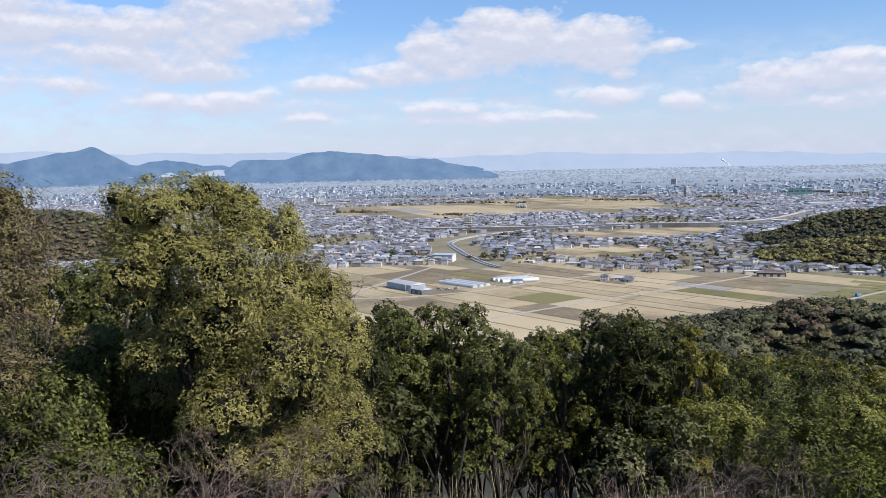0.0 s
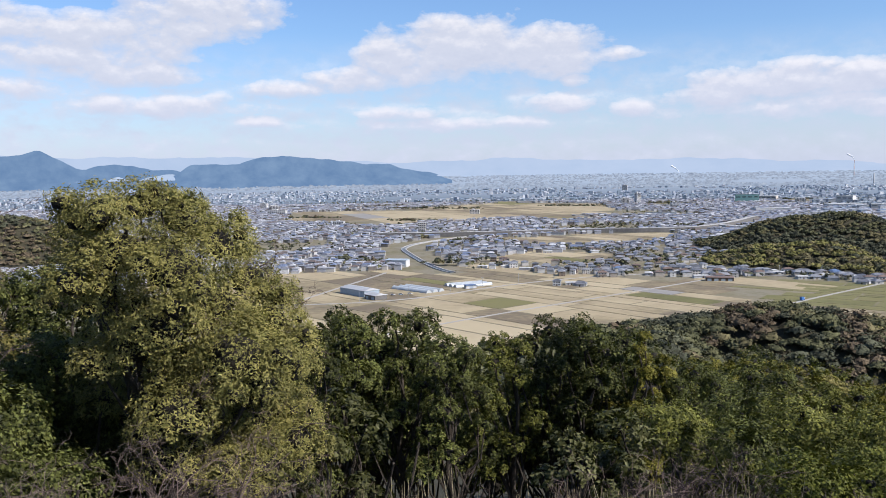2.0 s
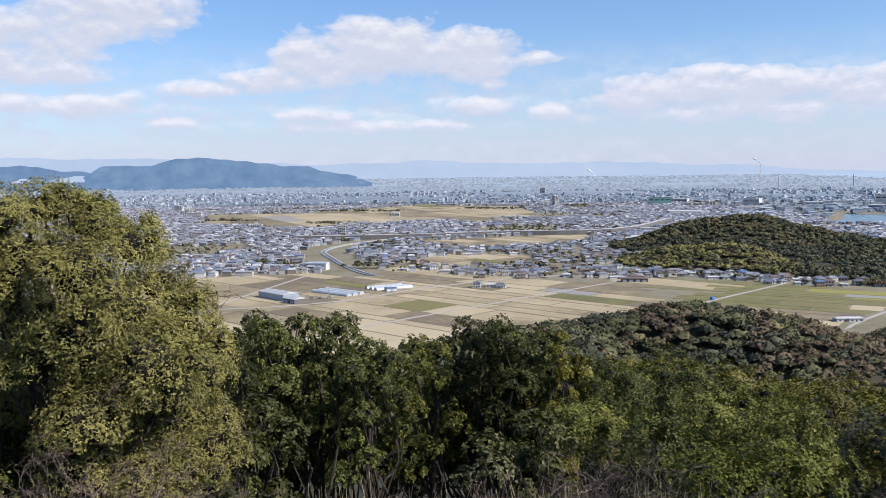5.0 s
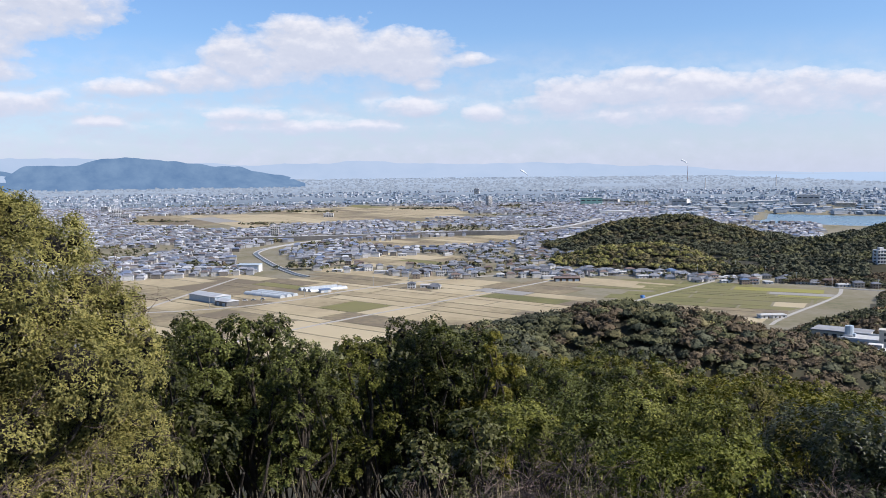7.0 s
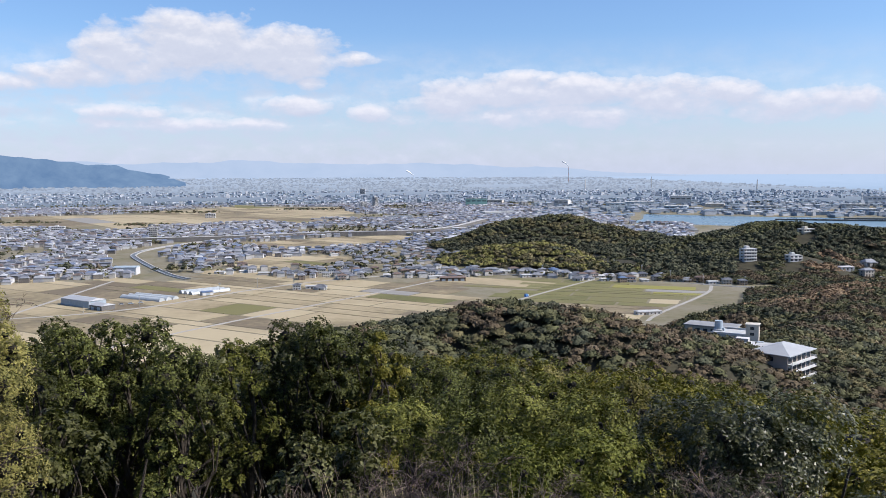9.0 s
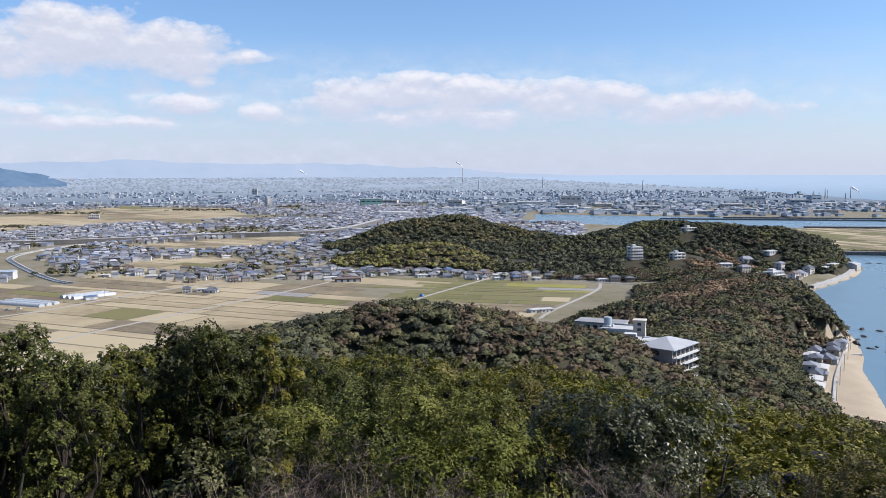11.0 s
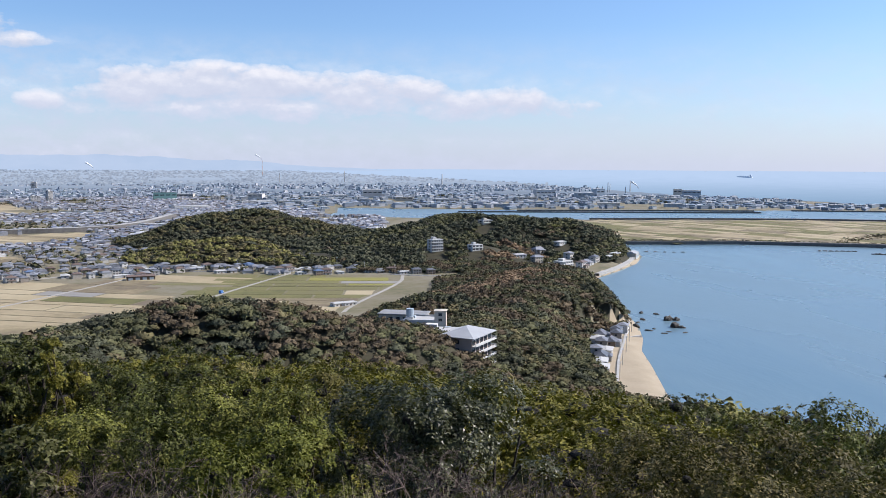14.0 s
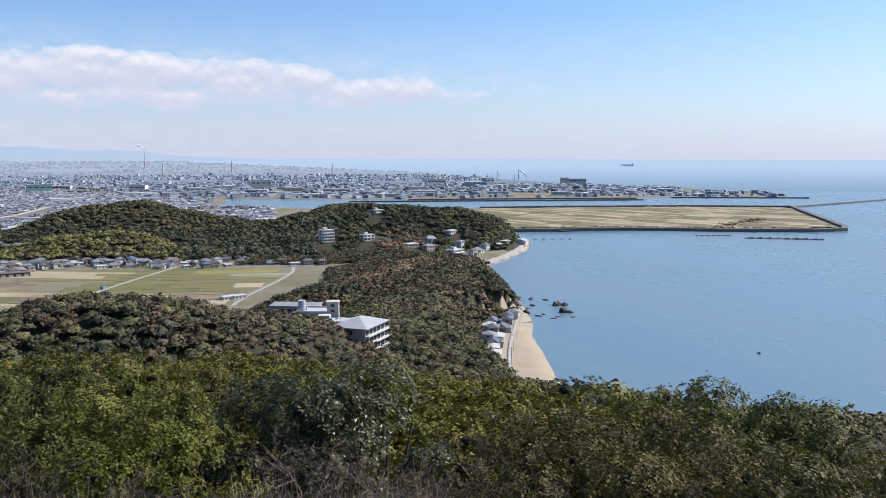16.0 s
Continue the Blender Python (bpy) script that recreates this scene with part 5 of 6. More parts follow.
big_tree(-37.6, 16.0, -0.5, [(-41.8, -2.3, 0.55), (-39.6, -1.9, 0.5), (-37.4, -2.8, 0.55), (-35.0, -4.4, 0.55), (-33.4, -6.6, 0.55), (-32.0, -9.2, 0.6), (-31.2, -12.2, 0.6), (-31.0, -15.2, 0.6), (-43.0, -4.4, 0.5),
                             (-40.6, -4.8, 0.7), (-42.2, -6.6, 0.6), (-41.0, -8.4, 0.5), (-37.8, -5.8, 0.75), (-35.6, -8.0, 0.8), (-34.2, -11.4, 0.8), (-33.6, -15.0, 0.8), (-38.6, -9.2, 0.85), (-36.8, -12.2, 0.8), (-36.0, -16.0, 0.8),
                             (-38.6, -17.2, 0.7), (-32.6, -18.0, 0.6), (-30.6, -16.6, 0.5), (-30.4, -11.0, 0.45), (-34.6, -18.4, 0.7), (-31.4, -7.8, 0.4), (-36.0, -3.4, 0.4), (-43.6, -6.2, 0.45), (-42.9, -2.6, 0.4), (-38.4, -1.6, 0.35), (-39.2, -13.4, 0.6), (-37.8, -14.6, 0.7), (-40.4, -10.4, 0.55), (-35.6, -13.8, 0.75), (-33.0, -13.2, 0.6), (-41.6, -13.2, 0.55), (-42.4, -11.2, 0.45)], G["leaf_sunny"], 175000, 0.057, "tall olive-green broadleaf tree with a rounded crown", 71, 0.5, 3, 12, 0.5)
big_tree(-51.8, 15.0, 0.3, [(-52.5, -0.8, 0.6), (-50.6, -1.6, 0.5), (-53.5, -3.5, 0.8), (-49.8, -3.8, 0.5), (-51.0, -5.4, 0.7), (-51.6, -8.0, 0.8), (-52.8, -11, 0.8), (-50.6, -12.0, 0.6)], G["leaf_fade"], 40000, 0.062, "half-bare brown tree with thin foliage", 72, 0.2, 3, 9, 0.3)

# ---------------------------------------------------------------- buildings near by
G["white_wall"] = surface("white_render", [(0.52, 0.51, 0.49), (0.66, 0.65, 0.63), (0.72, 0.71, 0.70)], 0.25, rough=0.8, bump=0.1)
G["cream_wall"] = surface("cream_render", [(0.55, 0.50, 0.42), (0.66, 0.61, 0.53)], 0.3, rough=0.85, bump=0.1)
G["pink_wall"] = surface("weathered_pink_render", [(0.46, 0.38, 0.33), (0.55, 0.47, 0.41)], 0.3, rough=0.85, bump=0.1)
G["hip_roof"] = surface("pale_grey_sheet_roof", [(0.38, 0.39, 0.40), (0.48, 0.49, 0.50)], 0.2, rough=0.5, bump=0.1)
G["flat_roof"] = surface("white_flat_roof", [(0.44, 0.44, 0.43), (0.58, 0.58, 0.57)], 0.2, rough=0.85)
G["grey_roof"] = surface("grey_flat_roof", [(0.25, 0.255, 0.26), (0.34, 0.345, 0.35)], 0.2, rough=0.85)
G["glass"] = surface("dark_window_glass", [(0.03, 0.035, 0.045), (0.06, 0.07, 0.085)], 0.5, rough=0.12, bump=0.0, spec=0.6)
G["steel"] = surface("blue_grey_steel", [(0.35, 0.42, 0.48), (0.45, 0.52, 0.58)], 0.4, rough=0.5, bump=0.05)
G["house_wall"] = pieces("house_walls", [(0.70, 0.69, 0.66), (0.58, 0.53, 0.45), (0.76, 0.76, 0.75), (0.40, 0.36, 0.31), (0.66, 0.64, 0.60), (0.30, 0.24, 0.19)], random_from="object")
G["tile_roof"] = surface("glazed_grey_roof_tiles", [(0.10, 0.105, 0.115), (0.19, 0.195, 0.21), (0.30, 0.305, 0.32)], 0.3, rough=0.4, bump=0.5, random_from="object", spread=0.5, spec=0.5)
G["blue_roof"] = surface("blue_glazed_roof_tiles", [(0.09, 0.14, 0.24), (0.15, 0.21, 0.32)], 0.3, rough=0.4, bump=0.4, random_from="object", spread=0.4, spec=0.5)
G["brown_roof"] = surface("brown_roof_tiles", [(0.14, 0.10, 0.08), (0.22, 0.16, 0.13)], 0.3, rough=0.5, bump=0.4, random_from="object", spread=0.4)
G["poly"] = surface("plastic_tunnel_sheet", [(0.42, 0.45, 0.46), (0.55, 0.58, 0.59)], 0.3, rough=0.3, bump=0.1, spec=0.5)
G["green_net"] = surface("green_scaffold_net", [(0.20, 0.38, 0.35), (0.27, 0.46, 0.42)], 0.05, rough=0.8)
G["timber"] = surface("dark_timber", [(0.07, 0.05, 0.035), (0.14, 0.10, 0.07)], 0.6, rough=0.8)
G["red"] = surface("red_white_paint", [(0.52, 0.34, 0.30), (0.60, 0.42, 0.38)], 0.1, rough=0.6)
G["steam"] = surface("white_steam", [(0.80, 0.80, 0.80), (0.86, 0.86, 0.86)], 0.02, rough=1.0, bump=0.0, spec=0.0)
G["hull"] = surface("grey_ship_steel", [(0.62, 0.70, 0.80), (0.70, 0.77, 0.85)], 0.02, rough=0.8)
G["blue_paint"] = surface("blue_paint", [(0.05, 0.16, 0.42), (0.08, 0.22, 0.50)], 0.5, rough=0.4, bump=0.0)
G["rubber"] = surface("black_rubber", [(0.02, 0.02, 0.02), (0.03, 0.03, 0.03)], 1.0, rough=0.9)


def hip_roof(bm, w, d, z, rise, over=0.6, ridge=0.5, thick=0.18):
    a, b = w / 2 + over, d / 2 + over
    r = w / 2 * ridge
    low = [bm.verts.new((sx * a, sy * b, z - thick)) for sx, sy in ((-1, -1), (1, -1), (1, 1), (-1, 1))]
    rim = [bm.verts.new((sx * a, sy * b, z)) for sx, sy in ((-1, -1), (1, -1), (1, 1), (-1, 1))]
    top = [bm.verts.new((-r, 0, z + rise)), bm.verts.new((r, 0, z + rise))]
    for k in range(4):
        bm.faces.new((low[k], low[(k + 1) % 4], rim[(k + 1) % 4], rim[k]))
    bm.faces.new(low[::-1])
    bm.faces.new((rim[0], rim[1], top[1], top[0]))
    bm.faces.new((rim[1], rim[2], top[1]))
    bm.faces.new((rim[2], rim[3], top[0], top[1]))
    bm.faces.new((rim[3], rim[0], top[0]))
    return bm


def box_part(name, parent, mat, x0, y0, z0, x1, y1, z1, bevel=0.0, label=""):
    return part(name, box(bmesh.new(), x0, y0, z0, x1, y1, z1, bevel), mat, parent, label)


def house(w, d, floors, wall, roof, label, ridge=0.55, rise=2.0, wing=False, category="house"):
    """A dwelling at the origin: walls, tiled roof with a ridge cap, door and windows."""
    top = empty("house", 0, 0, 0)
    h = 2.9 * floors + 0.4
    box_part("wall", top, wall, -w / 2, -d / 2, -1.5, w / 2, d / 2, h)
    part("roof", hip_roof(bmesh.new(), w, d, h + 0.05, rise, 0.6, ridge), roof, top)
    box_part("ridge_cap", top, roof, -w / 2 * ridge, -0.18, h + rise - 0.05, w / 2 * ridge, 0.18, h + rise + 0.22, 0.05)
    if wing:
        box_part("wing", top, wall, -w * 0.30, -d / 2 - 3.2, -1.5, w * 0.38, -d / 2, 3.0)
        part("porch_roof", hip_roof(bmesh.new(), w * 0.7, 3.4, 3.05, 0.9, 0.4, 0.6).copy(), roof, top).location = (w * 0.04, -d / 2 - 1.7, 0)
    for f in range(floors):
        for k in range(3):
            x = (k - 1) * w * 0.3
            if f == 0 and k == 1:
                box_part("door", top, G["timber"], x - 0.8, -d / 2 - 0.06 - (3.2 if wing else 0), 0.1, x + 0.8, -d / 2 - (3.2 if wing else 0) + 0.02, 2.2)
                continue
            box_part("window", top, G["glass"], x - 0.85, -d / 2 - 0.05, 0.9 + 2.9 * f, x + 0.85, -d / 2 + 0.02, 2.2 + 2.9 * f)
        box_part("window", top, G["glass"], w / 2 - 0.02, -0.8, 0.9 + 2.9 * f, w / 2 + 0.05, 0.8, 2.2 + 2.9 * f)
        box_part("window", top, G["glass"], -w / 2 - 0.05, -0.8, 0.9 + 2.9 * f, -w / 2 + 0.02, 0.8, 2.2 + 2.9 * f)
    return tagged(top, label, category, group="houses of the town")


def drop(ob):
    for c in list(ob.children_recursive):
        bpy.data.objects.remove(c)
    bpy.data.objects.remove(ob)


HOUSES = [house(11.5, 8.2, 2, G["house_wall"], G["tile_roof"], "two-storey plastered house with a grey tiled roof"),
          house(9.5, 8.0, 2, G["house_wall"], G["tile_roof"], "compact two-storey house with a dark tiled roof", 0.35, 1.7),
          house(13.5, 8.6, 1, G["house_wall"], G["tile_roof"], "low farmhouse with a heavy grey tiled roof", 0.6, 2.8, True),
          house(10.5, 7.6, 2, G["house_wall"], G["blue_roof"], "two-storey house with a blue glazed roof", 0.5, 1.9),
          house(12.0, 7.8, 2, G["house_wall"], G["brown_roof"], "two-storey house with a brown roof", 0.5, 1.8, True),
          house(14.0, 9.0, 1, G["white_wall"], G["flat_roof"], "low white workshop with a pale sheet roof", 0.8, 0.9)]
rng = np.random.RandomState(211)


def stand(proto, x, y, rz, z=None, k=1.0):
    zz = float(height(np.array([x]), np.array([y]))[0]) if z is None else z
    ob = copy_thing(proto, pose(x, y, zz, 0, 0, rz))
    ob.scale = (k, k, k)
    return ob


for i in near_town:
    stand(HOUSES[rng.choice(6, p=[0.31, 0.21, 0.21, 0.03, 0.11, 0.13])], tx[i], ty[i], math.degrees(TU[i]) + rng.choice([0, 180]), 2.0, rng.uniform(0.70, 0.84))
# hamlet along the road at the foot of the hills, and by the farm roads
for x, y, k, rz in ((-30, 925, 0, 10), (-14, 932, 5, 5), (2, 928, 5, 0), (22, 926, 1, 10), (38, 922, 2, 0), (74, 868, 2, -20), (64, 902, 1, 5), (92, 905, 4, 20), (108, 900, 5, 0), (122, 893, 2, -10), (140, 888, 0, 0), (150, 866, 0, 10), (158, 886, 1, 15), (168, 862, 5, 0),
                    (178, 858, 2, 10), (190, 858, 4, -10), (200, 846, 5, 10), (212, 842, 0, 0), (225, 836, 1, 5), (105, 662, 5, 20), (113, 664, 5, 20), (-190, 790, 1, 10), (-178, 798, 5, 15), (-168, 792, 2, 0), (-205, 905, 0, 12), (-52, 872, 2, 4), (-66, 880, 5, 4)):
    stand(HOUSES[k], x, y, rz, 2.0, 0.78)
# the bay: houses behind the beach and round the cape
for x, y, k, rz in ((206, 430, 5, 62), (212, 442, 2, 60), (222, 456, 5, 58), (226, 470, 0, 60), (236, 478, 2, 55), (246, 490, 0, 58), (252, 502, 0, 55), (262, 512, 1, 55), (214, 452, 1, 62), (232, 488, 5, 58), (200, 416, 5, 62), (240, 500, 2, 56)):
    stand(HOUSES[k], x + 5, y - 3, rz, 2.6, 0.8)
for x, y, k, rz in ((395, 850, 4, 40), (408, 868, 2, 40), (424, 880, 0, 42), (446, 892, 5, 40), (462, 905, 5, 45), (500, 948, 5, 60), (352, 838, 1, 30), (380, 858, 2, 30), (380, 936, 2, 20), (413, 949, 5, 30), (358, 885, 0, 20), (404, 904, 1, 40), (342, 897, 5, 10)):
    stand(HOUSES[k], x, y, rz, None, 1.0)


def balcony_block(name, x, y, z, rz, w, d, floors, wall, label, category="building", bays=5):
    """A flat-roofed block with bands of balconies and windows on its long fronts."""
    top = empty(name, x, y, z, rz)
    h = 3.2 * floors
    box_part("wall", top, wall, -w / 2, -d / 2, -4, w / 2, d / 2, h)
    box_part("roof", top, G["flat_roof"], -w / 2 - 0.3, -d / 2 - 0.3, h, w / 2 + 0.3, d / 2 + 0.3, h + 0.5, 0.06)
    box_part("roof_housing", top, wall, -w * 0.25, -d * 0.2, h + 0.5, w * 0.02, d * 0.3, h + 3.0, 0.05)
    for f in range(floors):
        box_part("balcony", top, G["white_wall"], -w / 2 + 0.2, -d / 2 - 1.4, 3.2 * f + 0.05, w / 2 - 0.2, -d / 2, 3.2 * f + 1.05, 0.04)
        for k in range(bays):
            cx = -w / 2 + w * (k + 0.5) / bays
            box_part("window", top, G["glass"], cx - w / bays * 0.33, -d / 2 - 0.04, 3.2 * f + 1.1, cx + w / bays * 0.33, -d / 2 + 0.02, 3.2 * f + 2.8)
        for s in (-1, 1):
            box_part("window", top, G["glass"], s * w / 2 - 0.04, -d * 0.2, 3.2 * f + 1.1, s * w / 2 + 0.04, d * 0.2, 3.2 * f + 2.5)
    return tagged(top, label, category)


def on_ground(x, y):
    return float(height(np.array([x]), np.array([y]))[0])


balcony_block("villa_block", 252, 918, 16.5, 12, 14, 10, 4, G["white_wall"], "white four-storey block with balconies in the wood")
balcony_block("villa", 294, 906, 17.5, 15, 14, 9, 2, G["white_wall"], "white two-storey villa among trees", bays=3)
balcony_block("villa", 351, 1040, 38.5, 20, 16, 11, 1, G["cream_wall"], "cream villa on the crest of the wooded hill", bays=4)
balcony_block("inn", 366, 832, on_ground(366, 832), 36, 20, 11, 3, G["white_wall"], "white three-storey inn beside the bay")
balcony_block("apartment_block", -572, 1392, 2, 20, 13, 12, 6, G["cream_wall"], "beige apartment tower above low houses", bays=4)
balcony_block("hospital", -1200, 1946, 2, 15, 48, 16, 4, G["white_wall"], "long white hospital block on the plain", bays=9)
for x, y, w, f in ((-387, 2628, 14, 10), (-680, 4208, 24, 8), (-1330, 2140, 26, 5), (-1420, 2230, 22, 6), (-700, 2050, 24, 3), (-250, 2350, 22, 5), (60, 2640, 26, 5), (-420, 2600, 24, 6), (-820, 1560, 22, 3)):
    if y > 3000:
        wx, wy, wz, k = far(x, y, 2.0)
        ob = balcony_block("apartment_block", 0, 0, 0, 0, w, 13, f, G["white_wall"], "pale apartment tower far across the plain", bays=5)
        ob.matrix_world = Matrix.Translation((float(wx), float(wy), float(wz))) @ Matrix.Diagonal((float(k), float(k), float(k), 1))
        continue
    balcony_block("apartment_block", x, y, 2, rng.uniform(0, 40), w, 13, f, G["white_wall"], "pale apartment block on the plain", bays=6)


# the white hotel on its wooded shelf
def hotel():
    x0, y0, z0 = 100.0, 360.0, 37.0
    top = empty("hotel", x0, y0, z0)

    def at(px, py, rz=0.0):
        return pose(px - x0, py - y0, 0, 0, 0, rz)

    def piece(name, mat, w, d, lo, hi, px, py, rz, bevel=0.05, label=""):
        ob = box_part(name, top, mat, -w / 2, -d / 2, lo - z0, w / 2, d / 2, hi - z0, bevel, label)
        ob.matrix_local = at(px, py, rz)
        return ob
    # long rear wing
    wing = piece("rear_wing", G["cream_wall"], 22, 11, 30, 40.6, 94, 397, -27)
    roof = piece("flat_roof", G["grey_roof"], 23, 12, 40.6, 41.1, 94, 397, -27, label="grey flat roof of the rear wing")
    for k in range(6):
        w = box_part("window", wing, G["glass"], -9.6 + 3.4 * k, -5.56, 37.6 - z0, -7.6 + 3.4 * k, -5.48, 39.6 - z0)
    # stepped middle blocks
    piece("middle_block", G["white_wall"], 17, 14, 30, 40.2, 99, 380, -27)
    piece("flat_roof", G["flat_roof"], 17.6, 14.6, 40.2, 40.6, 99, 380, -27)
    for s in (-1, 1):
        piece("parapet", G["white_wall"], 17.6, 0.35, 40.6, 41.4, 99 + s * 3.2, 380 + s * 6.3, -27, 0.03)
    piece("entrance_block", G["white_wall"], 19, 12, 28, 39.0, 101, 360, -22)
    piece("flat_roof", G["flat_roof"], 19.6, 12.6, 39.0, 39.35, 101, 360, -22)
    piece("roof_housing", G["white_wall"], 5, 4, 39.35, 41.6, 98, 362, -22)
    piece("air_unit", G["steel"], 2.6, 1.6, 39.35, 40.8, 104, 358, -22)
    piece("air_unit", G["steel"], 2.0, 1.6, 40.6, 41.9, 95, 383, -27)
    # lift tower and tank tower
    tower = piece("lift_tower", G["cream_wall"], 5.2, 5.0, 34, 45.4, 104.5, 371, -20)
    piece("tower_cap", G["cream_wall"], 5.8, 5.6, 45.4, 45.9, 104.5, 371, -20)
    for zz in (41.2, 43.6):
        box_part("window", tower, G["glass"], -0.8, -2.58, zz - z0, 0.8, -2.48, zz + 1.2 - z0)
        box_part("window", tower, G["glass"], -2.68, -0.6, zz - z0, -2.58, 0.6, zz + 1.2 - z0)
    bm = bmesh.new()
    bmesh.ops.create_cone(bm, cap_ends=True, segments=14, radius1=1.7, radius2=1.7, depth=3.6, matrix=Matrix.Translation((0, 0, 43.2 - z0)))
    tank = part("water_tank", bm, G["steel"], top, "blue-grey steel water tank")
    tank.matrix_local = at(93.5, 383.5)
    piece("tank_base", G["white_wall"], 3.6, 3.6, 40.6, 41.4, 93.5, 383.5, -27)
    # guest wing with its hipped roof and balconies towards the sea
    gx, gy, rz = 105.0, 333.0, 47.0
    guest = piece("guest_wing", G["pink_wall"], 19, 13, 28, 42.4, gx, gy, rz)
    bm = hip_roof(bmesh.new(), 19, 13, 42.7 - z0, 3.0, 1.6, 0.12, 0.3)
    roof = part("hip_roof", bm, G["hip_roof"], top, "pale grey hipped sheet roof")
    roof.matrix_local = at(gx, gy, rz)
    for f in range(4):
        lo = 29.4 + 3.25 * f
        b = box_part("balcony", guest, G["white_wall"], -9.4, -8.3, lo - z0, 9.4, -6.5, lo + 0.25 - z0, 0.03)
        box_part("railing", guest, G["white_wall"], -9.4, -8.35, lo + 0.25 - z0, 9.4, -8.2, lo + 1.15 - z0, 0.02)
        box_part("balcony", guest, G["white_wall"], 9.5, -8.3, lo - z0, 11.0, 5.5, lo + 0.25 - z0, 0.03)
        box_part("railing", guest, G["white_wall"], 10.9, -8.3, lo + 0.25 - z0, 11.05, 5.5, lo + 1.15 - z0, 0.02)
        for k in range(5):
            box_part("window", guest, G["glass"], -8.9 + 3.7 * k, -6.56, lo + 0.3 - z0, -6.1 + 3.7 * k, -6.48, lo + 2.5 - z0)
        for k in range(3):
            box_part("window", guest, G["glass"], 9.48, -5.6 + 3.8 * k, lo + 0.3 - z0, 9.56, -2.8 + 3.8 * k, lo + 2.5 - z0)
        box_part("window", guest, G["glass"], -9.56, -1.0, lo + 0.6 - z0, -9.48, 1.0, lo + 2.2 - z0)
    piece("link_block", G["cream_wall"], 12, 9, 30, 41.5, 99, 346, 0)
    piece("flat_roof", G["flat_roof"], 12.6, 9.6, 41.5, 41.8, 99, 346, 0)
    return tagged(top, "white seaside hotel with a hipped roof and balconies", "hotel")


hotel()


# ---------------------------------------------------------------- farm buildings
def shed(x, y, rz, w, d, h, wall, roof, label, rise=1.6, name="farm_shed"):
    top = empty(name, x, y, 2.0, rz)
    box_part("wall", top, wall, -w / 2, -d / 2, -1, w / 2, d / 2, h)
    part("roof", hip_roof(bmesh.new(), w, d, h + 0.02, rise, 0.5, 0.98, 0.15), roof, top)
    n = int(w // 6)
    for k in range(n):
        cx = -w / 2 + w * (k + 0.5) / n
        box_part("shutter", top, G["steel"], cx - 1.9, -d / 2 - 0.06, 0.1, cx + 1.9, -d / 2 + 0.02, h * 0.7)
    return tagged(top, label, "shed")


shed(-344, 690, -30, 38, 16, 5.5, G["steel"], G["hip_roof"], "long grey steel farm shed with a pale roof")
shed(-318, 668, -30, 16, 12, 4.0, G["dark_concrete"], G["hip_roof"], "open grey lean-to beside the long shed")
shed(-446, 902, 4, 40, 12, 5, G["white_wall"], G["hip_roof"], "long white workshop beside the fields", 0.8)
shed(-402, 905, 6, 24, 14, 8, G["white_wall"], G["steel"], "pale green-grey warehouse by the river", 1.2)
shed(-50, 860, 8, 25, 8, 3.6, G["timber"], G["brown_roof"], "long dark timber barn in the fields", 1.2)
shed(-12, 2180, 20, 85, 40, 9, G["white_wall"], G["flat_roof"], "large white factory hall with a flat roof", 0.6)
shed(-70, 1582, -35, 62, 14, 6, G["white_wall"], G["flat_roof"], "long white hall beside the railway", 0.8)
shed(-25, 1416, -8, 56, 12, 7, G["pink_wall"], G["brown_roof"], "long brown brick hall near the hill", 1.0)
shed(-250, 2060, 10, 70, 14, 5, G["white_wall"], G["grey_roof"], "long low building among far fields", 0.5)
shed(500, 935, 52, 22, 13, 5.5, G["cream_wall"], G["hip_roof"], "pale boathouse with a ridged roof on the cape", 2.6, "boathouse")


def tunnel(x, y, rz, length, label):
    top = empty("polytunnel", x, y, 2.1, rz)
    bm = bmesh.new()
    ringv = []
    for px in np.linspace(-length / 2, length / 2, 14):
        ringv.append([bm.verts.new((px, 3.2 * math.cos(a), 2.8 * math.sin(a))) for a in np.linspace(0, math.pi, 10)])
    for a, b in zip(ringv, ringv[1:]):
        for k in range(9):
            bm.faces.new((a[k], b[k], b[k + 1], a[k + 1]))
    for r in (ringv[0][::-1], ringv[-1]):
        bm.faces.new(r)
    part("sheet", bm, G["poly"], top)
    for px in np.linspace(-length / 2, length / 2, 8):
        bm = bmesh.new()
        arc = [(px, 3.26 * math.cos(a), 2.86 * math.sin(a)) for a in np.linspace(0, math.pi, 9)]
        for a, b in zip(arc, arc[1:]):
            tube(bm, a, b, 0.06, 0.06, 4)
        part("hoop", bm, G["steel"], top)
    return tagged(top, label, "greenhouse", group="polytunnels")


for k in range(3):
    tunnel(-308 + 3.4 * k, 722 + 6.6 * k, -26, 48, "long plastic tunnel greenhouse between paddies")
for k in range(3):
    tunnel(-276 + 6 * k, 774 - 4 * k, 47, 38, "short plastic tunnel greenhouse between paddies")
shed(-262, 752, 40, 10, 6, 3, G["white_wall"], G["blue_roof"], "small white pump house with a blue roof", 0.8)


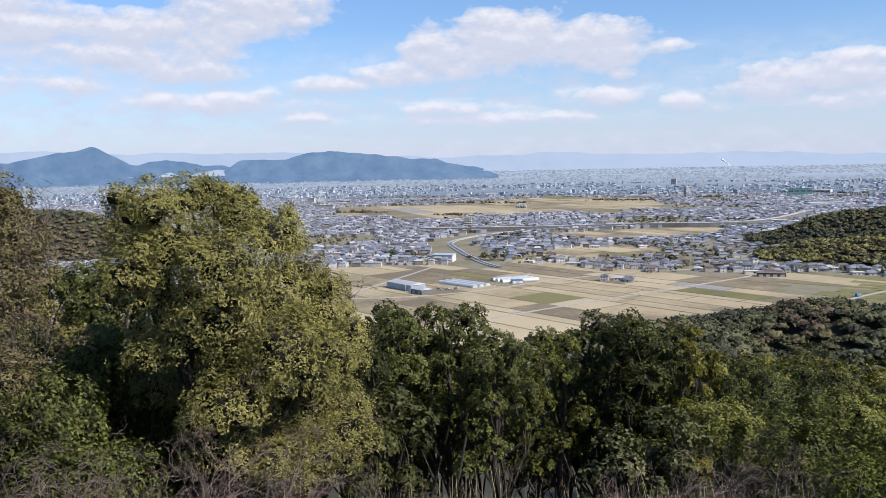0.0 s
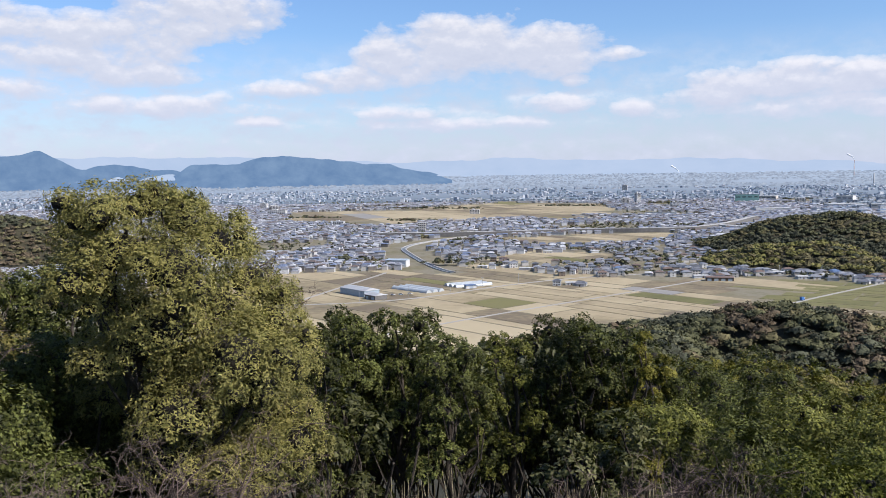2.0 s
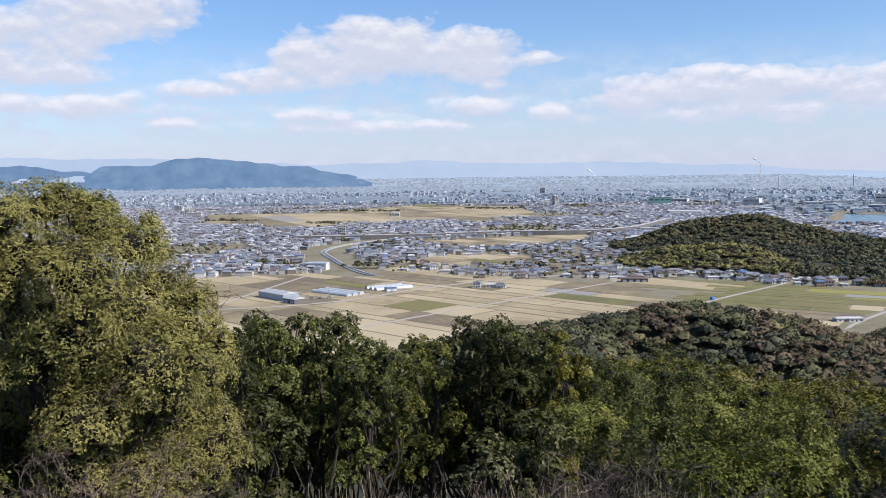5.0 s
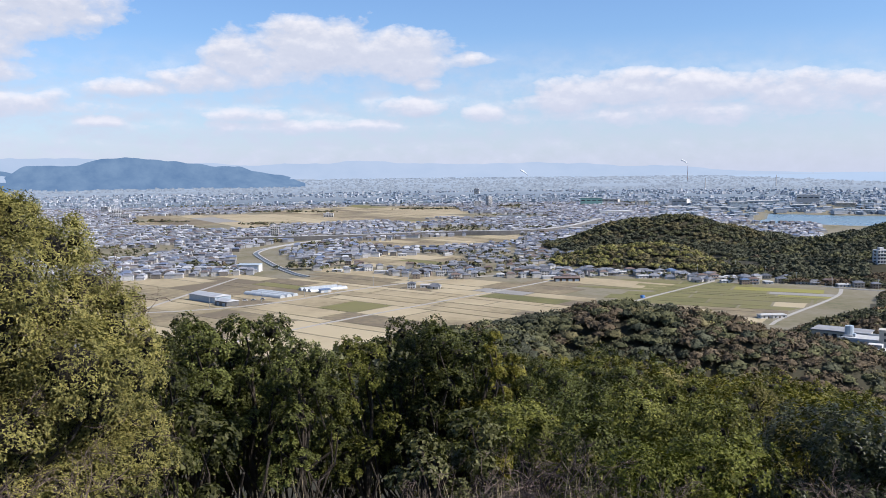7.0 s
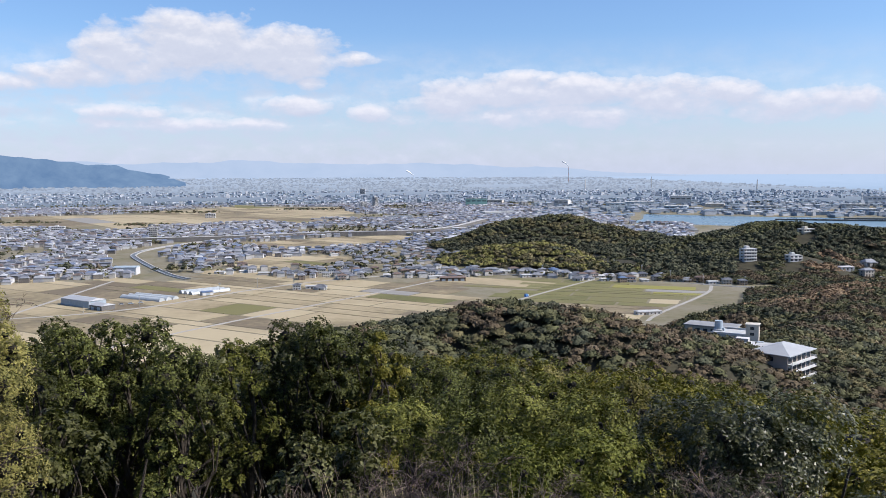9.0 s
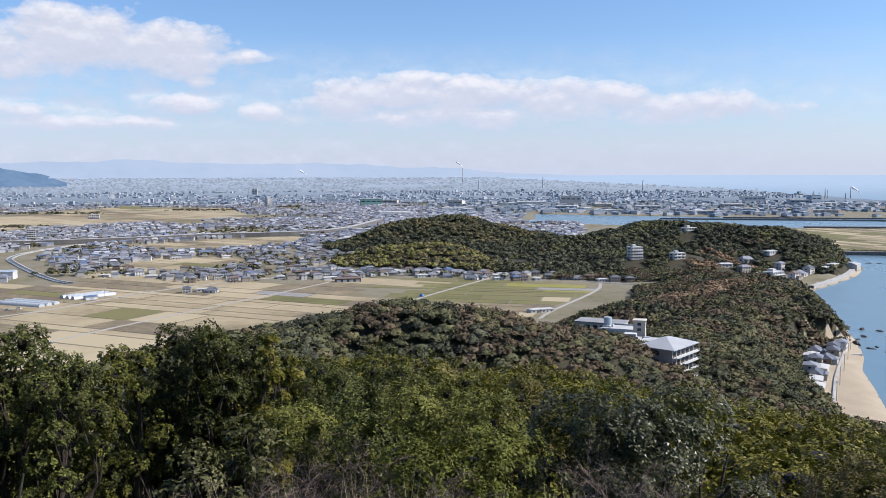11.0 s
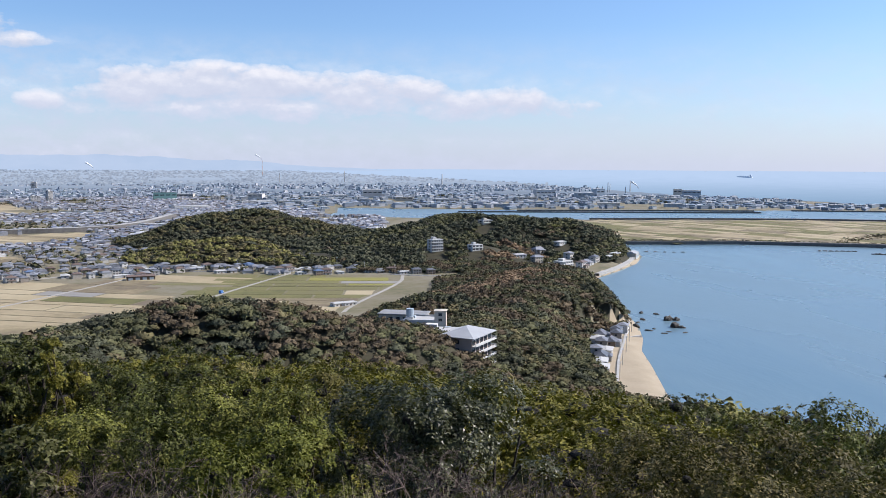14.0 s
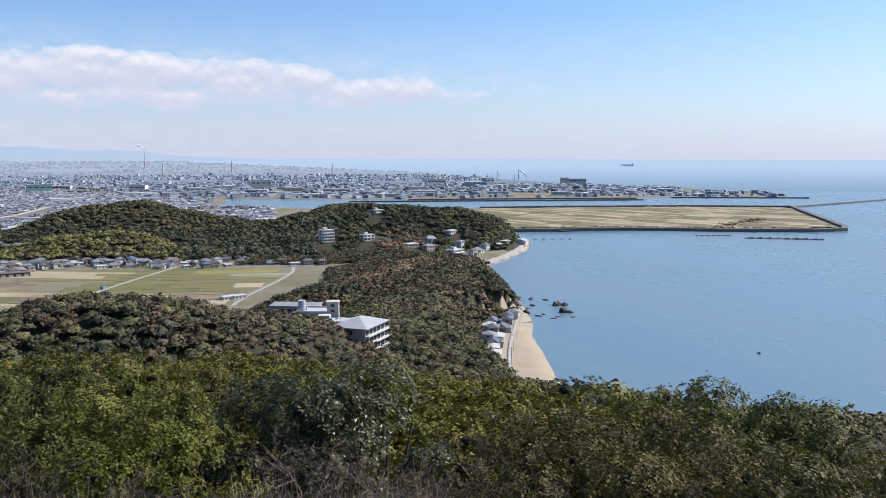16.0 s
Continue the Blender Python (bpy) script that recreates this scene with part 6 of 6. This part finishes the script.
# ---------------------------------------------------------------- vehicles
def vehicle(x, y, z, rz, paint, label, kind="car", lorry=False):
    top = empty(kind, x, y, z, rz)
    L, Wd = (5.4, 2.0) if lorry else (4.2, 1.7)
    box_part("body", top, paint, -L / 2, -Wd / 2, 0.35, L / 2, Wd / 2, 0.95 if not lorry else 1.0, 0.15)
    if lorry:
        box_part("cargo_box", top, paint, -L / 2, -Wd / 2, 1.0, L * 0.18, Wd / 2, 2.7, 0.06)
        box_part("cab", top, G["white_wall"], L * 0.2, -Wd / 2 + 0.05, 1.0, L / 2, Wd / 2 - 0.05, 2.1, 0.2)
    else:
        box_part("cabin", top, G["glass"], -L * 0.36, -Wd / 2 + 0.1, 0.95, L * 0.24, Wd / 2 - 0.1, 1.5, 0.2)
    for sx in (-1, 1):
        for sy in (-1, 1):
            bm = bmesh.new()
            bmesh.ops.create_cone(bm, cap_ends=True, segments=12, radius1=0.34, radius2=0.34, depth=0.22, matrix=Matrix.Translation((sx * L * 0.32, sy * (Wd / 2 - 0.08), 0.34)) @ Matrix.Rotation(math.pi / 2, 4, "X"))
            part("wheel", bm, G["rubber"], top)
    return tagged(top, label, "truck" if lorry else "car")


vehicle(20, 748, 2.36, 62, G["blue_paint"], "small blue box truck on the farm road", "truck", True)
vehicle(-312, 690, 2.2, 10, G["white_wall"], "white car parked beside the farm shed")
vehicle(-306, 694, 2.2, 20, G["steel"], "grey car parked beside the farm shed")
vehicle(-300, 700, 2.2, 0, G["white_wall"], "white van parked near the tunnels")
vehicle(215, 430, 2.4, 60, G["steel"], "dark car parked on the beach road")

# ---------------------------------------------------------------- shore
bm_line = bend([(199, 384), (211, 407), (229, 441), (253, 481), (272, 513), (290, 545)])
V, f = strip(bm_line, 1.4, 2.7, 1.2)
tagged(link("sea_wall", grid_mesh("promenade", V, f), G["concrete"]), "low concrete wall and path above the beach", "sea wall", kind="structure")
V, f = strip([(258, 496), (275, 500)], 1.6, 1.7, 1.6)
tagged(link("groyne", grid_mesh("groyne", V, f), G["concrete"]), "short concrete groyne across the sand", "groyne")
V, f = strip(bend([(385, 792), (430, 838), (474, 892), (516, 958), (534, 1010)]), 5, 3.4, 2.6)
tagged(link("sea_wall", grid_mesh("quay", V, f), G["concrete"]), "pale concrete quay round the cape", "sea wall", kind="structure")


def boulder(x, y, w, d, h, seed, label, name="rock"):
    rng = np.random.RandomState(seed)
    bm = bmesh.new()
    bmesh.ops.create_icosphere(bm, subdivisions=3, radius=1.0)
    for v in bm.verts:
        k = 1 + 0.35 * noise.noise(v.co * 1.6 + Vector((seed, 0, 0))) + 0.18 * noise.noise(v.co * 4.0 + Vector((0, seed, 0)))
        v.co = Vector((v.co.x * w / 2 * k, v.co.y * d / 2 * k, v.co.z * h * k))
    mesh = bpy.data.meshes.new(name)
    bm.to_mesh(mesh)
    bm.free()
    ob = link(name, mesh, G["rock"])
    ob.matrix_world = pose(x, y, 0.0, 0, 0, rng.uniform(0, 180))
    return tagged(ob, label, "rock")


for k, (x, y, w, d, h) in enumerate(((290, 534, 8, 4, 2.6), (322, 586, 7, 3, 1.4), (330, 578, 5, 3, 1.0), (292, 521, 6, 2.5, 0.7), (299, 526, 5, 2, 0.6), (326, 554, 9, 6, 3.2), (331, 551, 6, 5, 2.4), (316, 528, 8, 6, 3.8), (319, 524, 5, 4, 1.6), (297, 509, 5, 2.5, 0.6), (303, 513, 4, 2, 0.5), (309, 560, 8, 3, 0.9), (300, 550, 5, 2.4, 0.7), (312, 508, 5, 2.5, 0.7), (315, 595, 6, 3, 1.0))):
    boulder(x, y, w, d, h, 300 + k, "dark wet rock standing out of the shallows")
for k in range(26):
    t = k / 25
    boulder(829 + 76 * t, 915 - 56 * t, 6.5, 5, 1.1 + 0.5 * (k % 3), 340 + k, "dark block of a low rubble breakwater")
for k in range(7):
    boulder(790 + 7 * k, 967 - 2.5 * k, 7, 5, 1.2, 380 + k, "dark block of a low rubble breakwater")
for k in range(5):
    boulder(560 + 11 * k, 1010 - 4 * k, 7, 4, 0.8, 390 + k, "dark reef rock just above the water")
for k, line in enumerate(([(760, 2010), (1100, 1940), (1330, 1870)], [(1440, 1870), (1760, 1720)], [(1412, 1425), (2000, 1620), (2600, 1760)], [(600, 1980), (980, 1880), (1300, 1800)])):
    V, f = strip(line, 8, 3.0, 5.0)
    tagged(link("breakwater", grid_mesh("breakwater", V, f), G["dark_concrete"]), "long low concrete breakwater in the estuary", "breakwater")


# ---------------------------------------------------------------- works, stacks, ship
def far_pose(x, y, z=2.0, rz=0.0):
    wx, wy, wz, k = far(x, y, z)
    return Matrix.Translation((float(wx), float(wy), float(wz))) @ Matrix.Rotation(radians(rz), 4, "Z") @ Matrix.Diagonal((float(k), float(k), float(k), 1))


def stack_tower(x, y, tall, r, label, banded=True):
    top = new("chimney")
    top.matrix_world = far_pose(x, y)
    n = 6
    for k in range(n):
        bm = bmesh.new()
        bmesh.ops.create_cone(bm, cap_ends=True, segments=12, radius1=r * (1 - 0.07 * k), radius2=r * (1 - 0.07 * (k + 1)), depth=tall / n, matrix=Matrix.Translation((0, 0, tall * (k + 0.5) / n)))
        part("shaft", bm, G["red"] if banded and k % 2 else G["flat_roof"], top)
    return tagged(top, label, "chimney", group="works chimneys")


def plume(x, y, z, size, label, lean):
    """Steam above a chimney: a bent string of billows."""
    top = new("steam_plume")
    top.matrix_world = far_pose(x, y, z)
    bm = bmesh.new()
    rng = np.random.RandomState(int(size))
    for k in range(16):
        u = k / 15
        c = Vector((lean * u ** 1.5 * size * 1.6 + rng.normal() * size * 0.03, 0, size * 1.5 * u ** 0.8))
        made = bmesh.ops.create_icosphere(bm, subdivisions=2, radius=size * (0.05 + 0.15 * u), matrix=Matrix.Translation(c))
        for v in made["verts"]:
            v.co += (v.co - c) * 0.35 * noise.noise(v.co * (6 / size))
    part("billow", bm, G["steam"], top)
    return tagged(top, label, "steam")


stack_tower(565, 7680, 140, 3.4, "tall red and white works chimney in haze")
plume(565, 7680, 142, 32, "white steam drifting from the tall chimney", -1)
plume(-790, 7700, 60, 38, "white steam over the far city", -1)
for x, y, h, r in ((1642, 3292, 42, 2.4), (1600, 3300, 30, 2.0), (1618, 3292, 26, 2.2), (1655, 3300, 34, 2.0), (1804, 3407, 46, 2.6), (1700, 3250, 24, 2.4), (930, 5600, 70, 4), (1300, 4600, 60, 4), (480, 5200, 60, 4), (1190, 3000, 30, 2.0)):
    stack_tower(x, y, h, r, "slim pale process column of the works", False)
plume(1760, 3250, 16, 20, "white steam rising among the works", -1)


def hall(x, y, rz, w, d, h, mat, label, roof="flat_roof"):
    top = new("works_hall")
    top.matrix_world = far_pose(x, y, 2.0, rz)
    box_part("wall", top, mat, -w / 2, -d / 2, -1, w / 2, d / 2, h)
    box_part("roof", top, G[roof], -w / 2 - 0.5, -d / 2 - 0.5, h, w / 2 + 0.5, d / 2 + 0.5, h + 1.0)
    n = max(2, int(w // 14))
    for k in range(n):
        cx = -w / 2 + w * (k + 0.5) / n
        box_part("window_band", top, G["glass"], cx - w / n * 0.36, -d / 2 - 0.1, h * 0.62, cx + w / n * 0.36, -d / 2 + 0.05, h * 0.74)
    return tagged(top, label, "hall")


hall(565, 2845, -8, 64, 30, 27, G["white_wall"], "tall white windowless warehouse by the estuary")
hall(-85, 2740, 5, 66, 26, 24, G["green_net"], "large hall wrapped in green netting")
hall(1730, 2815, -30, 78, 40, 22, G["steel"], "grey works hall on the point")
hall(1690, 2830, -30, 30, 40, 26, G["cream_wall"], "beige works hall on the point")
hall(1560, 2050, -32, 40, 22, 14, G["steel"], "grey hall near the end of the point")
hall(420, 2760, 8, 90, 35, 12, G["steel"], "blue-grey sheet-metal works hall")
hall(160, 2420, 14, 90, 40, 9, G["white_wall"], "long white warehouse beside the estuary")
hall(560, 2230, -18, 70, 22, 8, G["white_wall"], "long white quay shed")
hall(760, 2160, -20, 60, 20, 8, G["steel"], "grey quay shed by the water")
hall(-650, 2790, 24, 300, 26, 4, G["grey_roof"], "very long low grey glasshouse in far fields", "grey_roof")


def tank(x, y, r, h):
    top = new("storage_tank")
    top.matrix_world = far_pose(x, y)
    bm = bmesh.new()
    bmesh.ops.create_cone(bm, cap_ends=True, segments=20, radius1=r, radius2=r, depth=h, matrix=Matrix.Translation((0, 0, h / 2)))
    part("shell", bm, G["flat_roof"], top)
    bm = bmesh.new()
    bmesh.ops.create_cone(bm, cap_ends=True, segments=20, radius1=r * 1.02, radius2=r * 0.15, depth=h * 0.18, matrix=Matrix.Translation((0, 0, h * 1.09)))
    part("roof", bm, G["hip_roof"], top)
    return tagged(top, "white cylindrical storage tank of the works", "tank", group="storage tanks")


rngt = np.random.RandomState(77)
for k in range(16):
    tank(1250 + 45 * (k % 8) + rngt.uniform(-8, 8), 2560 + 70 * (k // 8) + rngt.uniform(-10, 10), rngt.uniform(9, 16), rngt.uniform(9, 15))


def ship():
    top = new("cargo_ship")
    top.matrix_world = far_pose(5450, 7834, 0.0, 125)
    bm = box(bmesh.new(), -75, -11, -3, 75, 11, 13)
    for v in bm.verts:
        if v.co.x > 0:
            v.co.x += 8 if v.co.z > 0 else -4
            v.co.y *= 0.35
    part("hull", bm, G["hull"], top)
    box_part("bridge", top, G["hull"], -70, -9, 13, -52, 9, 30, 0.5)
    for k in range(4):
        box_part("hatch", top, G["hull"], -44 + 26 * k, -7, 13, -24 + 26 * k, 7, 17, 0.4)
    return tagged(top, "grey cargo ship far out in haze", "ship")


ship()


def rowing_boat(x, y, rz):
    top = empty("small_boat", x, y, 0.0, rz)
    bm = bmesh.new()
    ringv = []
    for px, w in ((-2.2, 0.5), (-1.2, 0.75), (0.4, 0.75), (1.6, 0.45), (2.3, 0.06)):
        ringv.append([bm.verts.new((px, s * w * q, zz)) for s, q, zz in ((-1, 1, 0.5), (-1, 0.6, -0.15), (1, 0.6, -0.15), (1, 1, 0.5))])
    for a, b in zip(ringv, ringv[1:]):
        for k in range(3):
            bm.faces.new((a[k], b[k], b[k + 1], a[k + 1]))
    bm.faces.new(ringv[0])
    part("hull", bm, G["dark_concrete"], top)
    bm = tube(bmesh.new(), (-1.2, 0, 0.2), (-1.2, 0.1, 2.0), 0.1, 0.06)
    part("mast", bm, G["timber"], top)
    return tagged(top, "small dark boat on the calm bay", "boat")


rowing_boat(350, 373, 60)
for o in HOUSES:
    drop(o)

rngh = np.random.RandomState(91)
for x, y, w, d, h, m in ((470, 2420, 60, 30, 12, "steel"), (700, 2420, 70, 26, 11, "white_wall"), (900, 2250, 56, 24, 10, "steel"), (1080, 2160, 60, 22, 9, "white_wall"), (1230, 2080, 46, 22, 9, "steel"), (1180, 2860, 70, 40, 24, "white_wall"), (1260, 2700, 60, 36, 18, "steel"), (1400, 2380, 50, 24, 12, "white_wall"), (1340, 2760, 34, 30, 30, "steel"),
                         (250, 2380, 70, 30, 10, "white_wall"), (330, 2600, 50, 30, 14, "steel"), (180, 2700, 46, 22, 20, "white_wall"), (-30, 2900, 60, 26, 14, "cream_wall"), (620, 2620, 54, 26, 10, "cream_wall"), (980, 2520, 60, 30, 12, "white_wall"), (1500, 2150, 44, 20, 9, "white_wall"), (1650, 1960, 40, 18, 8, "steel")):
    hall(x, y, rngh.uniform(-30, 10), w, d, h, G[m], "pale sheet-metal hall of the harbour works")


# ---------------------------------------------------------------- utility poles
def utility_pole(x, y, rz):
    z = on_ground(x, y)
    top = empty("utility_pole", x, y, z, rz)
    part("pole", tube(bmesh.new(), (0, 0, -0.5), (0, 0, 9.5), 0.19, 0.12, 8), G["concrete"], top)
    for k, zz in enumerate((8.6, 9.2)):
        box_part("crossarm", top, G["steel"], -0.9, -0.06, zz, 0.9, 0.06, zz + 0.12)
    for sx in (-0.75, 0.0, 0.75):
        part("insulator", tube(bmesh.new(), (sx, 0, 9.32), (sx, 0, 9.55), 0.07, 0.05, 6), G["white_wall"], top)
    return tagged(top, "grey concrete utility pole with two crossarms", "utility pole", group="utility poles")


for line, step in (([(-43, 922), (41, 916), (120, 926), (182, 846), (232, 822)], 38.0), ([(202, 388), (226, 430), (256, 480), (284, 528)], 34.0), ([(-330, 644), (-277, 700), (-250, 770), (-190, 858)], 45.0)):
    p = np.array(line, dtype=float)
    s = np.concatenate([[0], np.cumsum(np.linalg.norm(np.diff(p, axis=0), axis=1))])
    for q in np.arange(8, s[-1], step):
        utility_pole(float(np.interp(q, s, p[:, 0])), float(np.interp(q, s, p[:, 1])), 20)
